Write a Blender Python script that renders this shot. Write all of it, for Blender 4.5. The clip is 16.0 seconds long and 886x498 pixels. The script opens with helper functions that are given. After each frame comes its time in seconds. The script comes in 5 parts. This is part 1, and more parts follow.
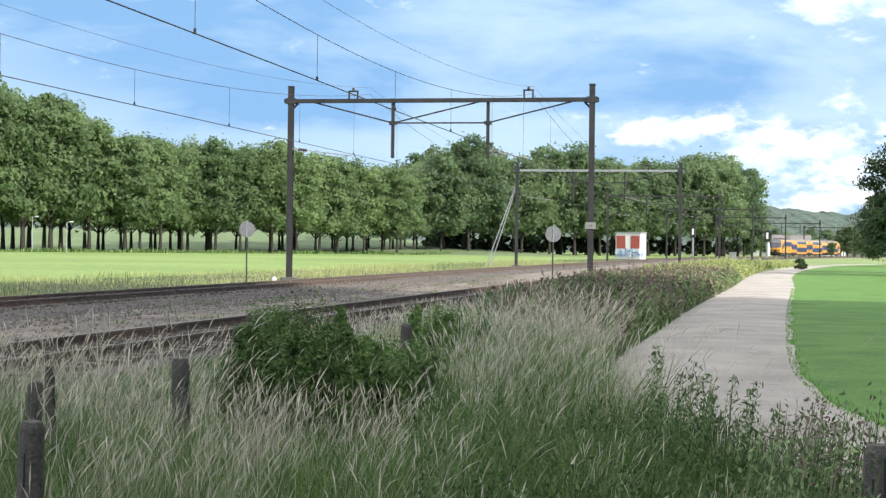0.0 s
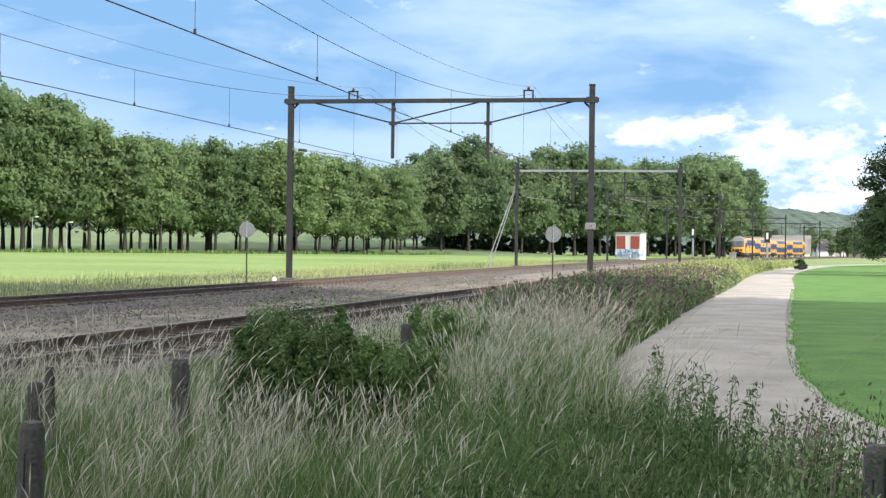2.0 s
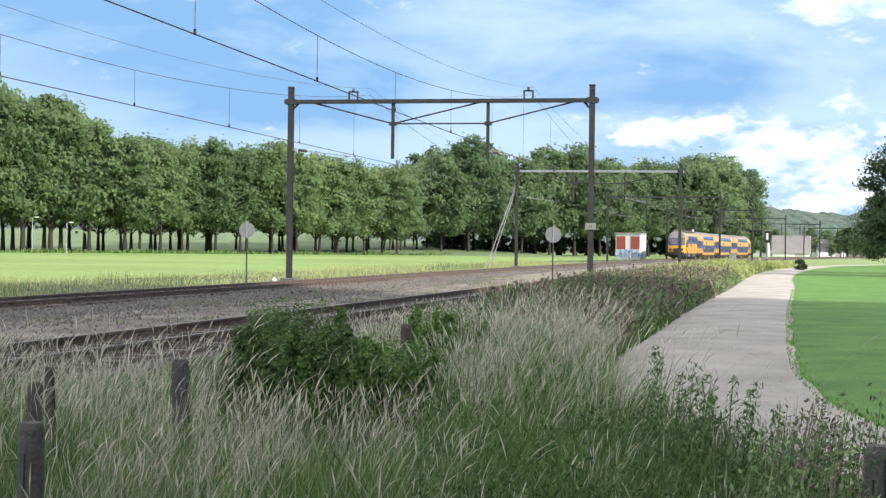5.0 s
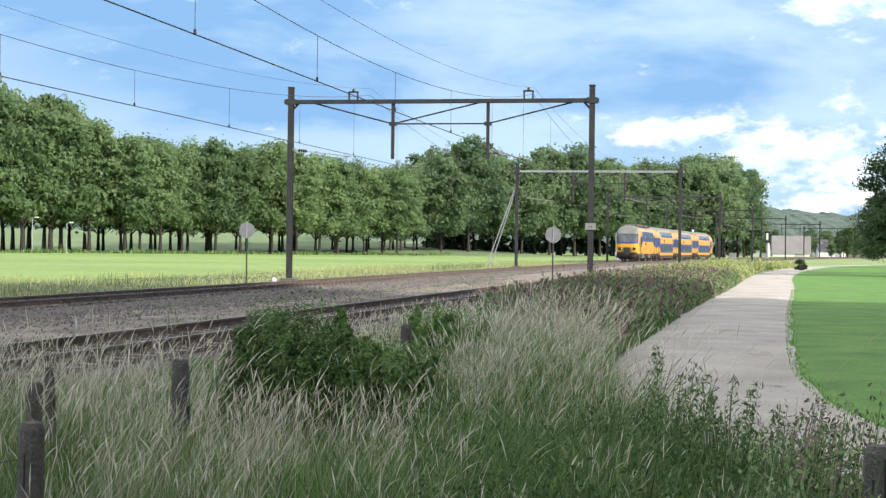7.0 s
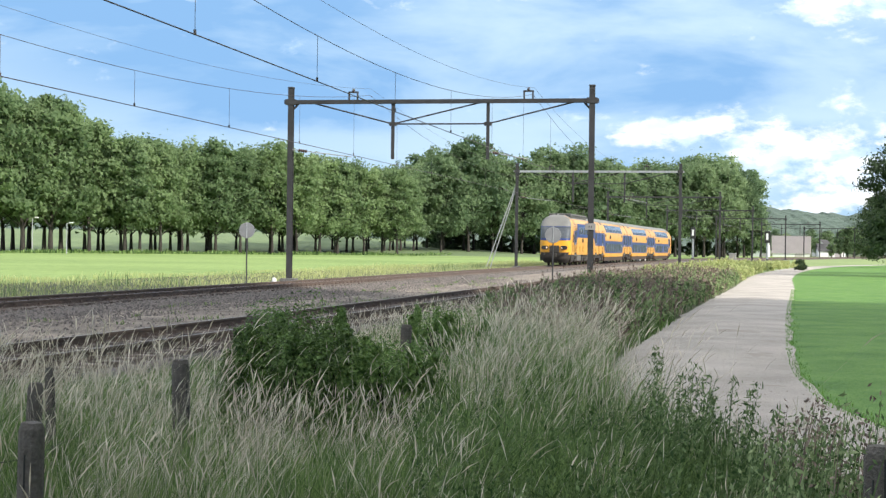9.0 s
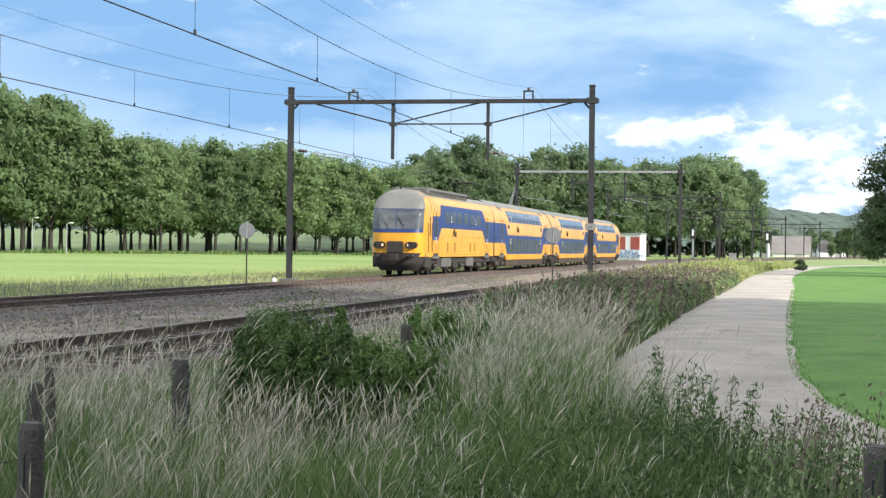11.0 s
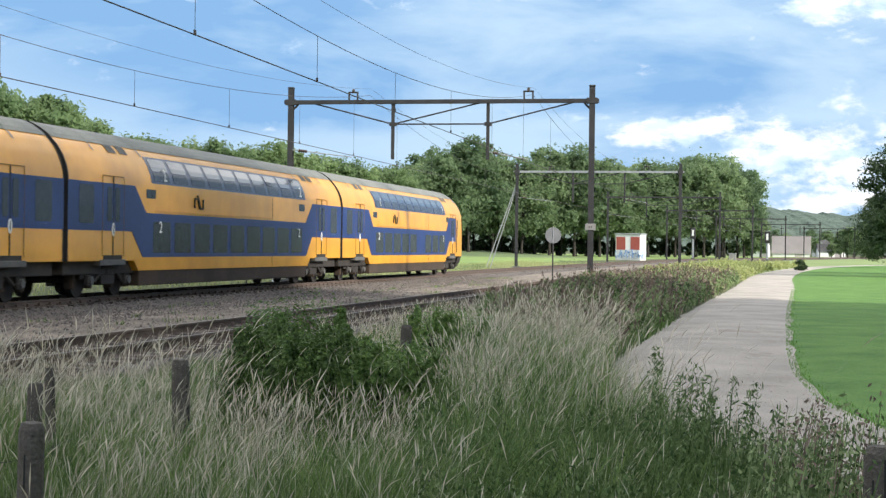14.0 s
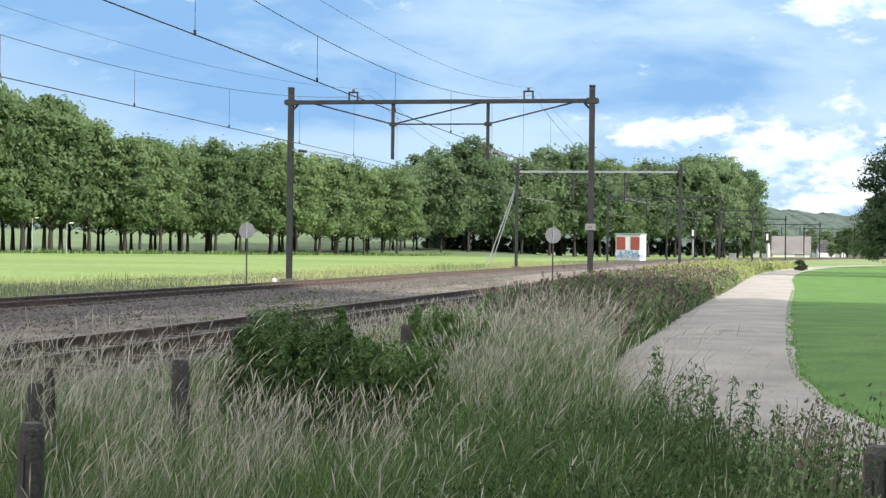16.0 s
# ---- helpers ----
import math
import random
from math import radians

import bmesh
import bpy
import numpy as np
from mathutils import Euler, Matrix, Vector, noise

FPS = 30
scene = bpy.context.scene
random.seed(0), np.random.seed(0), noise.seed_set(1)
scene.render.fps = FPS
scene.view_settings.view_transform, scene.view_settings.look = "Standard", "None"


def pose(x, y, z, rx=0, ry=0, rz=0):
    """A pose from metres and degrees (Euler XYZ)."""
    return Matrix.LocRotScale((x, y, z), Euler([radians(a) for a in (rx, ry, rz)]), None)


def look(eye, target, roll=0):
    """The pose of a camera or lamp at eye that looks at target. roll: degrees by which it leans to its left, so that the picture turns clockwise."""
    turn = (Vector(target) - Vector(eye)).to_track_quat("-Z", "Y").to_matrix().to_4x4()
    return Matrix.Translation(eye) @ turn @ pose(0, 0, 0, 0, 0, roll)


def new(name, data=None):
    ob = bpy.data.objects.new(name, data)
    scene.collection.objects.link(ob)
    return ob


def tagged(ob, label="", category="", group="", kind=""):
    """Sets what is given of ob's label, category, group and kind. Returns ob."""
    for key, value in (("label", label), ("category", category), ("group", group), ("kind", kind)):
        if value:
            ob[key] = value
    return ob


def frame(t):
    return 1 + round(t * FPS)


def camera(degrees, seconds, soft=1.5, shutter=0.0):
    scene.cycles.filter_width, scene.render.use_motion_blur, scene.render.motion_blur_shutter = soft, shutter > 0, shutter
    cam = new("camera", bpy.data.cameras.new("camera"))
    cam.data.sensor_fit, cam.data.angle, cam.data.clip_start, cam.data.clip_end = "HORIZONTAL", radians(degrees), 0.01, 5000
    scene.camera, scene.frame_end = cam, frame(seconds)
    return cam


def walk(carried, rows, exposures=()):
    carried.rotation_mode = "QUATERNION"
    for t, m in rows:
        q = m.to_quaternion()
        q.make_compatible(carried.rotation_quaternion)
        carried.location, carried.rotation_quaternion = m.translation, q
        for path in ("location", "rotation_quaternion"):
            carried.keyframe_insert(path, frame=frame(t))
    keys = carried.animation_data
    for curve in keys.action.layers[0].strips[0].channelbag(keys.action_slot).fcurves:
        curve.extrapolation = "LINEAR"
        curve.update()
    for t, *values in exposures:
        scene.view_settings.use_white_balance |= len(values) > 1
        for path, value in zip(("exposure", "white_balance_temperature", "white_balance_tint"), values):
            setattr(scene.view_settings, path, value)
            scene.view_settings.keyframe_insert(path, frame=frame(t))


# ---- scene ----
# The camera stands on the verge, on a tripod that creeps upward by a hair.
cam = camera(30.42, 16.0, soft=1.35, shutter=0.1)
EYE = (0.0, 0.0, 1.456)


def aim(pitch):
    return look(EYE, (0.0, 100.0, EYE[2] + 100.0 * math.tan(radians(pitch))), 0.722)


walk(cam, [(0.0, aim(-0.090)), (3.0, aim(-0.074)), (8.0, aim(-0.058)), (14.0, aim(-0.048)), (16.0, aim(-0.046))],
     [(0.0, 0.72), (9.0, 0.70), (11.4, 0.67), (12.5, 0.60), (14.5, 0.60), (16.0, 0.66)])

# ---- world, sun ----
SUN_DIR = Vector((0.80, -0.56, 0.0)).normalized()
SUN_EL = radians(28)


def build_world():
    """Summer sky with broken cloud: a Nishita sky above, pale and grey-blue cloud banks low down, white heaps among them."""
    w = bpy.data.worlds.new("sky")
    scene.world = w
    w.use_nodes = True
    nt = w.node_tree
    nt.nodes.clear()
    n, l = nt.nodes, nt.links

    def math_(op, a, b=0.0, clamp=False):
        m = n.new("ShaderNodeMath")
        m.operation, m.use_clamp = op, clamp
        for k, v in enumerate((a, b)):
            if isinstance(v, (int, float)):
                m.inputs[k].default_value = v
            else:
                l.new(v, m.inputs[k])
        return m.outputs[0]

    def mixed(f, a, b):
        m = n.new("ShaderNodeMixRGB")
        for k, v in zip(("Fac", "Color1", "Color2"), (f, a, b)):
            if isinstance(v, tuple):
                m.inputs[k].default_value = (*v, 1)
            else:
                l.new(v, m.inputs[k])
        return m.outputs[0]

    def smooth(v, a, b):
        m = n.new("ShaderNodeMapRange")
        m.interpolation_type = "SMOOTHSTEP"
        m.inputs["From Min"].default_value, m.inputs["From Max"].default_value = a, b
        l.new(v, m.inputs["Value"])
        return m.outputs["Result"]

    def clouds(scale, stretch, shift, detail=7, rough=0.55, warp=0.3):
        mp = n.new("ShaderNodeMapping")
        mp.inputs["Scale"].default_value = stretch
        mp.inputs["Location"].default_value = shift
        l.new(tc.outputs["Generated"], mp.inputs["Vector"])
        t = n.new("ShaderNodeTexNoise")
        t.inputs["Scale"].default_value = scale
        t.inputs["Detail"].default_value = detail
        t.inputs["Roughness"].default_value = rough
        t.inputs["Distortion"].default_value = warp
        l.new(mp.outputs["Vector"], t.inputs["Vector"])
        return t.outputs["Fac"]

    tc = n.new("ShaderNodeTexCoord")
    sep = n.new("ShaderNodeSeparateXYZ")
    l.new(tc.outputs["Generated"], sep.inputs[0])
    X, Z = sep.outputs["X"], sep.outputs["Z"]

    def heap(cx, cz, rx, rz):
        a = math_("POWER", math_("DIVIDE", math_("SUBTRACT", X, cx), rx), 2.0)
        c = math_("POWER", math_("ABSOLUTE", math_("DIVIDE", math_("SUBTRACT", Z, cz), rz)), 2.0)
        return math_("EXPONENT", math_("MULTIPLY", math_("ADD", a, c), -1.0))
    sky = n.new("ShaderNodeTexSky")
    sky.sky_type = "NISHITA"
    sky.sun_disc = False
    sky.sun_elevation = SUN_EL
    sky.sun_rotation = math.atan2(SUN_DIR.x, SUN_DIR.y)
    sky.air_density, sky.dust_density, sky.ozone_density = 1.0, 0.6, 2.0
    # low banks of cloud
    soft = clouds(2.2, (3.0, 3.0, 10.0), (0.3, 0.1, 0.4), 6)
    dark = math_("ADD", smooth(soft, 0.38, 0.74), math_("ADD", math_("ADD", math_("MULTIPLY", heap(-0.19, 0.105, 0.13, 0.022), 0.5), math_("MULTIPLY", heap(-0.20, 0.14, 0.16, 0.035), 0.45)), math_("ADD", math_("MULTIPLY", heap(0.11, 0.100, 0.15, 0.016), 0.35), math_("MULTIPLY", heap(-0.13, 0.080, 0.12, 0.028), 0.40))), True)
    low = mixed(dark, (4.1, 5.5, 6.9), (1.85, 3.45, 5.75))
    puffs = clouds(7.0, (3.0, 3.0, 6.5), (0.7, 0.2, 0.15), 9, 0.58)
    tufts = clouds(17.0, (3.0, 3.0, 6.0), (0.2, 0.4, 0.75), 8, 0.6)
    piles = math_("ADD", math_("ADD", heap(0.235, 0.060, 0.075, 0.022), heap(0.15, 0.074, 0.05, 0.010)), math_("ADD", math_("MULTIPLY", heap(0.225, 0.146, 0.034, 0.013), 1.35), math_("ADD", math_("MULTIPLY", heap(0.06, 0.158, 0.05, 0.008), 1.2), math_("MULTIPLY", heap(-0.13, 0.155, 0.12, 0.012), 0.35))))
    piles = math_("ADD", math_("ADD", piles, math_("MULTIPLY", heap(0.26, 0.02, 0.16, 0.022), 0.5)), math_("MULTIPLY", heap(0.0, 0.02, 0.5, 0.03), 0.16))
    heaped = math_("ADD", math_("MULTIPLY", piles, 0.50), math_("ADD", math_("MULTIPLY", puffs, 1.35), math_("MULTIPLY", tufts, 0.75)))
    white = smooth(heaped, 1.25, 1.64)
    shaded = smooth(clouds(9.0, (3.0, 3.0, 9.0), (0.5, 0.9, 0.3), 6, 0.5), 0.36, 0.56)
    low = mixed(white, low, mixed(shaded, (5.9, 7.2, 8.5), (9.2, 9.2, 9.1)))
    # high sky with broken bright cloud
    cover = smooth(clouds(1.6, (1.0, 1.0, 1.6), (0.1, 0.6, 0.2), 6), 0.40, 0.60)
    high = mixed(cover, sky.outputs["Color"], (13.5, 13.5, 13.3))
    col = mixed(smooth(Z, 0.18, 0.34), low, high)
    bg = n.new("ShaderNodeBackground")
    bg.inputs["Strength"].default_value = 0.10
    l.new(col, bg.inputs["Color"])
    out = n.new("ShaderNodeOutputWorld")
    l.new(bg.outputs["Background"], out.inputs["Surface"])
    s = bpy.data.lights.new("sun", "SUN")
    s.energy, s.angle, s.color = 4.2, radians(3.0), (1.0, 0.94, 0.84)
    ob = new("sun", s)
    d = Vector((SUN_DIR.x * math.cos(SUN_EL), SUN_DIR.y * math.cos(SUN_EL), math.sin(SUN_EL)))
    ob.matrix_world = look(d * 300, (0, 0, 0))


build_world()


# ---- materials ----
def material(name, c1, c2, rough=0.7, metal=0.0, scale=6.0, fine=60.0, bump=0.15, bump_d=0.01, island=0.0, objrand=0.0,
             translucent=0.0, coords="Object", spec=0.5, coat=0.0, detail=4, mid=None, lo=0.3, hi=0.7):
    """Two-scale noise between two colours, fine relief, and a share of random change per piece."""
    m = bpy.data.materials.new(name)
    m.use_nodes = True
    nt = m.node_tree
    n, l = nt.nodes, nt.links
    bs = n["Principled BSDF"]
    tc = n.new("ShaderNodeTexCoord")
    a = n.new("ShaderNodeTexNoise")
    a.inputs["Scale"].default_value = scale
    a.inputs["Detail"].default_value = detail
    b = n.new("ShaderNodeTexNoise")
    b.inputs["Scale"].default_value = fine
    b.inputs["Detail"].default_value = 3
    l.new(tc.outputs[coords], a.inputs["Vector"])
    l.new(tc.outputs[coords], b.inputs["Vector"])
    add = n.new("ShaderNodeMath")
    add.operation = "MULTIPLY_ADD"
    l.new(b.outputs["Fac"], add.inputs[0])
    add.inputs[1].default_value = 0.5
    half = n.new("ShaderNodeMath")
    half.operation = "MULTIPLY"
    half.inputs[1].default_value = 0.5
    l.new(a.outputs["Fac"], half.inputs[0])
    l.new(half.outputs[0], add.inputs[2])
    fac = add.outputs[0]
    for share, out_of in ((island, "geo"), (objrand, "obj")):
        if share:
            g = n.new("ShaderNodeNewGeometry" if out_of == "geo" else "ShaderNodeObjectInfo")
            o = g.outputs["Random Per Island" if out_of == "geo" else "Random"]
            mr = n.new("ShaderNodeMath")
            mr.operation = "MULTIPLY_ADD"
            sub = n.new("ShaderNodeMath")
            sub.operation = "SUBTRACT"
            sub.inputs[1].default_value = 0.5
            l.new(o, sub.inputs[0])
            l.new(sub.outputs[0], mr.inputs[0])
            mr.inputs[1].default_value = share
            l.new(fac, mr.inputs[2])
            fac = mr.outputs[0]
    ramp = n.new("ShaderNodeValToRGB")
    ramp.color_ramp.elements[0].position, ramp.color_ramp.elements[0].color = lo, (*c1, 1)
    ramp.color_ramp.elements[1].position, ramp.color_ramp.elements[1].color = hi, (*c2, 1)
    if mid:
        e = ramp.color_ramp.elements.new((lo + hi) / 2)
        e.color = (*mid, 1)
    l.new(fac, ramp.inputs["Fac"])
    l.new(ramp.outputs["Color"], bs.inputs["Base Color"])
    bs.inputs["Roughness"].default_value = rough
    bs.inputs["Metallic"].default_value = metal
    bs.inputs["Specular IOR Level"].default_value = spec
    bs.inputs["Coat Weight"].default_value = coat
    bs.inputs["Coat Roughness"].default_value = 0.15
    if bump:
        bp = n.new("ShaderNodeBump")
        bp.inputs["Strength"].default_value = bump
        bp.inputs["Distance"].default_value = bump_d
        l.new(b.outputs["Fac"], bp.inputs["Height"])
        l.new(bp.outputs["Normal"], bs.inputs["Normal"])
    if translucent:
        tr = n.new("ShaderNodeBsdfTranslucent")
        l.new(ramp.outputs["Color"], tr.inputs["Color"])
        mx = n.new("ShaderNodeMixShader")
        mx.inputs["Fac"].default_value = translucent
        l.new(bs.outputs["BSDF"], mx.inputs[1])
        l.new(tr.outputs["BSDF"], mx.inputs[2])
        l.new(mx.outputs["Shader"], n["Material Output"].inputs["Surface"])
    return m


def glow(name, colour, strength):
    m = material(name, colour, colour, 0.3)
    b = m.node_tree.nodes["Principled BSDF"]
    b.inputs["Emission Color"].default_value = (*colour, 1)
    b.inputs["Emission Strength"].default_value = strength
    return m


M = {
    "verge": material("verge_soil", (0.045, 0.06, 0.022), (0.12, 0.13, 0.05), 0.95, scale=0.5, fine=9, bump=0.6, bump_d=0.06),
    "field": material("young_crop", (0.125, 0.21, 0.042), (0.27, 0.365, 0.10), 0.9, scale=0.03, fine=1.4, bump=0.5, bump_d=0.08, detail=8, lo=0.34, hi=0.66),
    "meadow": material("mown_meadow", (0.050, 0.150, 0.021), (0.165, 0.31, 0.060), 0.9, scale=0.9, fine=18, bump=1.0, bump_d=0.05, detail=12, lo=0.34, hi=0.66),
    "path": material("sandy_path", (0.295, 0.265, 0.232), (0.54, 0.495, 0.445), 0.95, scale=0.6, fine=45, bump=0.7, bump_d=0.02, detail=12, lo=0.36, hi=0.64),
    "puddle": material("damp_dirt", (0.26, 0.23, 0.20), (0.46, 0.41, 0.36), 0.9, scale=2, fine=30, bump=0.4),
    "ballast": material("ballast_bed", (0.075, 0.064, 0.057), (0.19, 0.165, 0.147), 0.95, scale=1.2, fine=16, bump=1.0, bump_d=0.06),
    "stone": material("ballast_stone", (0.062, 0.055, 0.05), (0.215, 0.188, 0.17), 0.9, scale=2, fine=30, island=0.5, bump=0.3),
    "pebble": material("path_pebble", (0.20, 0.18, 0.155), (0.52, 0.47, 0.41), 0.9, scale=2, fine=30, island=0.6, bump=0.2),
    "sand": material("track_sand", (0.085, 0.072, 0.06), (0.36, 0.305, 0.245), 0.95, scale=0.6, fine=17, bump=1.0, bump_d=0.05, detail=8, lo=0.36, hi=0.64),
    "rust": material("rusty_rail", (0.075, 0.056, 0.047), (0.165, 0.122, 0.100), 0.8, 0.1, scale=3, fine=50, bump=0.2),
    "railtop": material("worn_rail_head", (0.12, 0.10, 0.09), (0.24, 0.215, 0.195), 0.45, 0.7, scale=2, fine=40, bump=0.05),
    "sleeper": material("weathered_sleeper", (0.068, 0.054, 0.046), (0.185, 0.15, 0.128), 0.9, scale=4, fine=50, objrand=0.35, bump=0.5),
    "steel": material("weathered_mast_steel", (0.024, 0.024, 0.026), (0.064, 0.063, 0.066), 0.7, 0.3, scale=2, fine=40, bump=0.2),
    "galv": material("galvanised_steel", (0.28, 0.29, 0.30), (0.48, 0.49, 0.50), 0.5, 0.5, scale=3, fine=40, bump=0.1),
    "wire": material("copper_wire", (0.05, 0.045, 0.045), (0.09, 0.08, 0.075), 0.6, 0.5, bump=0),
    "insulator": material("brown_insulator", (0.04, 0.025, 0.02), (0.08, 0.05, 0.04), 0.3, bump=0),
    "bark": material("tree_bark", (0.018, 0.016, 0.014), (0.06, 0.052, 0.043), 0.95, scale=2, fine=16, bump=0.9, bump_d=0.05),
    # oak and wood leaf colours are paled to stand for air haze
    "leaf": material("oak_leaf", (0.125, 0.195, 0.092), (0.265, 0.36, 0.168), 0.7, scale=0.35, fine=2, island=0.10, objrand=0.30, translucent=0.58, bump=0, spec=0.3),
    "woodleaf": material("wood_leaf", (0.122, 0.19, 0.10), (0.28, 0.375, 0.19), 0.7, scale=0.35, fine=2, island=0.10, objrand=0.40, translucent=0.58, bump=0, spec=0.3),
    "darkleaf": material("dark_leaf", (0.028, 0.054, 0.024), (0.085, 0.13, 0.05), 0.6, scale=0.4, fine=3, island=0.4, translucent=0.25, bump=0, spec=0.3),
    "bramble": material("bramble_leaf", (0.034, 0.078, 0.020), (0.165, 0.275, 0.070), 0.5, scale=2.2, fine=9, island=0.45, translucent=0.28, bump=0, spec=0.35, lo=0.25, hi=0.75),
    "grass": material("grass_blade", (0.038, 0.090, 0.020), (0.225, 0.335, 0.105), 0.6, scale=0.9, fine=6, island=0.85, translucent=0.3, bump=0, spec=0.3, lo=0.2, hi=0.8),
    "straw": material("seeding_grass", (0.50, 0.45, 0.345), (0.85, 0.79, 0.67), 0.7, scale=0.8, fine=9, island=0.6, translucent=0.25, bump=0, spec=0.3),
    "dock": material("dock_seed", (0.13, 0.10, 0.082), (0.29, 0.225, 0.185), 0.8, scale=1, fine=9, island=0.6, translucent=0.15, bump=0, spec=0.2),
    "weed": material("weed_leaf", (0.075, 0.13, 0.045), (0.30, 0.38, 0.18), 0.7, scale=1, fine=9, island=0.6, translucent=0.25, bump=0, spec=0.3),
    # bramble leaf again, with sunlight put into a brighter green
    "thicket": material("lit_bramble_leaf", (0.065, 0.135, 0.034), (0.235, 0.37, 0.10), 0.5, scale=2.2, fine=9, island=0.45, translucent=0.32, bump=0, spec=0.35, lo=0.25, hi=0.75),
    "thistle": material("nettle_leaf", (0.039, 0.083, 0.024), (0.175, 0.255, 0.10), 0.7, scale=1.2, fine=9, island=0.6, translucent=0.28, bump=0, spec=0.3),
    "yellowgrass": material("flowering_grass", (0.32, 0.37, 0.14), (0.52, 0.54, 0.26), 0.7, scale=0.6, fine=9, island=0.4, translucent=0.4, bump=0, spec=0.2),
    "post": material("grey_wood_post", (0.05, 0.045, 0.04), (0.15, 0.135, 0.12), 0.95, scale=5, fine=60, bump=0.8, bump_d=0.02),
    "yellow": material("yellow_train_paint", (0.58, 0.255, 0.014), (0.80, 0.375, 0.022), 0.40, scale=0.35, fine=1.3, bump=0.02, coat=0.45, detail=8, spec=0.35, lo=0.25, hi=0.65),
    "blue": material("blue_train_paint", (0.015, 0.033, 0.125), (0.027, 0.054, 0.185), 0.42, scale=0.8, fine=9, bump=0.02, coat=0.05, spec=0.25),
    "roofgrey": material("sooty_roof", (0.11, 0.118, 0.108), (0.235, 0.24, 0.215), 0.6, scale=0.8, fine=12, bump=0.1, detail=8),
    "domegrey": material("dusty_cab_grey", (0.125, 0.13, 0.128), (0.235, 0.228, 0.21), 0.5, scale=0.7, fine=40, bump=0.02, detail=4),
    "under": material("brake_dust_black", (0.014, 0.012, 0.011), (0.05, 0.043, 0.037), 0.85, scale=2, fine=20, bump=0.4),
    "skirt": material("brown_dusted_skirt", (0.022, 0.016, 0.012), (0.075, 0.050, 0.034), 0.9, scale=1.2, fine=14, bump=0.3),
    "navy": material("dark_navy_band", (0.012, 0.018, 0.05), (0.022, 0.032, 0.085), 0.3, scale=0.8, fine=9, bump=0.02, coat=0.3, spec=0.4),
    "farcrop": material("slope_crop", (0.085, 0.135, 0.055), (0.20, 0.265, 0.115), 0.9, scale=0.08, fine=0.7, bump=0.8, bump_d=0.3, detail=8),
    "tile": material("slate_grey_roof", (0.10, 0.10, 0.105), (0.19, 0.185, 0.185), 0.8, scale=0.4, fine=6, bump=0.1),
    "pasture": material("rough_pasture", (0.13, 0.20, 0.055), (0.30, 0.37, 0.14), 0.9, scale=0.06, fine=1.2, bump=0.6, bump_d=0.08, detail=8),
    "box": material("underfloor_box_grey", (0.07, 0.07, 0.068), (0.15, 0.145, 0.135), 0.8, scale=2, fine=20, bump=0.2),
    "glass": material("tinted_train_glass", (0.018, 0.022, 0.032), (0.045, 0.053, 0.072), 0.22, bump=0, spec=0.2),
    "skyglass": material("upper_deck_glass", (0.025, 0.030, 0.042), (0.07, 0.08, 0.10), 0.06, bump=0, spec=0.7, coat=0.35, scale=1.5),
    # paler blotches in the base colour imitate reflected sky
    "screen": material("windscreen_glass", (0.045, 0.052, 0.064), (0.12, 0.135, 0.15), 0.08, bump=0, spec=0.5, scale=0.8, lo=0.4, hi=0.6),
    "black": material("black_rubber", (0.012, 0.012, 0.012), (0.03, 0.03, 0.03), 0.7, bump=0.1),
    "tailred": material("dark_red_lens", (0.10, 0.02, 0.016), (0.16, 0.035, 0.028), 0.25, bump=0),
    "white": material("white_paint", (0.70, 0.70, 0.68), (0.82, 0.82, 0.80), 0.6, scale=3, fine=20, bump=0.05),
    "reddoor": material("red_oxide_door", (0.30, 0.06, 0.045), (0.42, 0.10, 0.075), 0.6, scale=2, fine=20, bump=0.05),
    "graffiti": material("sprayed_blue", (0.10, 0.22, 0.42), (0.62, 0.68, 0.74), 0.6, scale=1.6, fine=4, bump=0, lo=0.44, hi=0.56),
    "sign": material("sign_back_grey", (0.15, 0.155, 0.165), (0.23, 0.235, 0.245), 0.6, 0.2, scale=4, fine=30, bump=0.05),
    "barn": material("grey_barn_cladding", (0.22, 0.215, 0.21), (0.32, 0.31, 0.30), 0.8, scale=0.3, fine=4, bump=0.1),
    "barnroof": material("barn_roof_sheet", (0.36, 0.33, 0.325), (0.50, 0.465, 0.455), 0.8, scale=0.4, fine=6, bump=0.1),
    # the blue-green of distance haze is put into this base colour
    "farwood": material("haze_tinted_forest", (0.05, 0.082, 0.066), (0.125, 0.172, 0.132), 0.95, scale=0.03, fine=0.14, bump=1.0, bump_d=5.0, detail=8),
    "lamp": glow("head_lamp", (1.0, 0.66, 0.42), 0.55),
    # brown that paints in the shadow of narrow gaps
    "joint": material("gap_shade_brown", (0.22, 0.11, 0.02), (0.34, 0.17, 0.03), 0.8, bump=0),
}


# ---- mesh helpers ----
def link_bm(name, bm, mat, parent=None, label="", smooth=False):
    me = bpy.data.meshes.new(name)
    bmesh.ops.recalc_face_normals(bm, faces=bm.faces)
    bm.to_mesh(me)
    bm.free()
    me.materials.append(M[mat])
    if smooth:
        me.shade_smooth()
    ob = new(name, me)
    if parent:
        ob.parent = parent
    if label:
        ob["label"] = label
    return ob


def part(name, bm, mat, parent, label="", smooth=False):
    return link_bm(name, bm, mat, parent, label, smooth)


def raw(name, verts, faces, mat, parent=None, smooth=False):
    me = bpy.data.meshes.new(name)
    me.from_pydata(verts, [], faces)
    me.materials.append(M[mat])
    if smooth:
        me.shade_smooth()
    ob = new(name, me)
    if parent:
        ob.parent = parent
    return ob


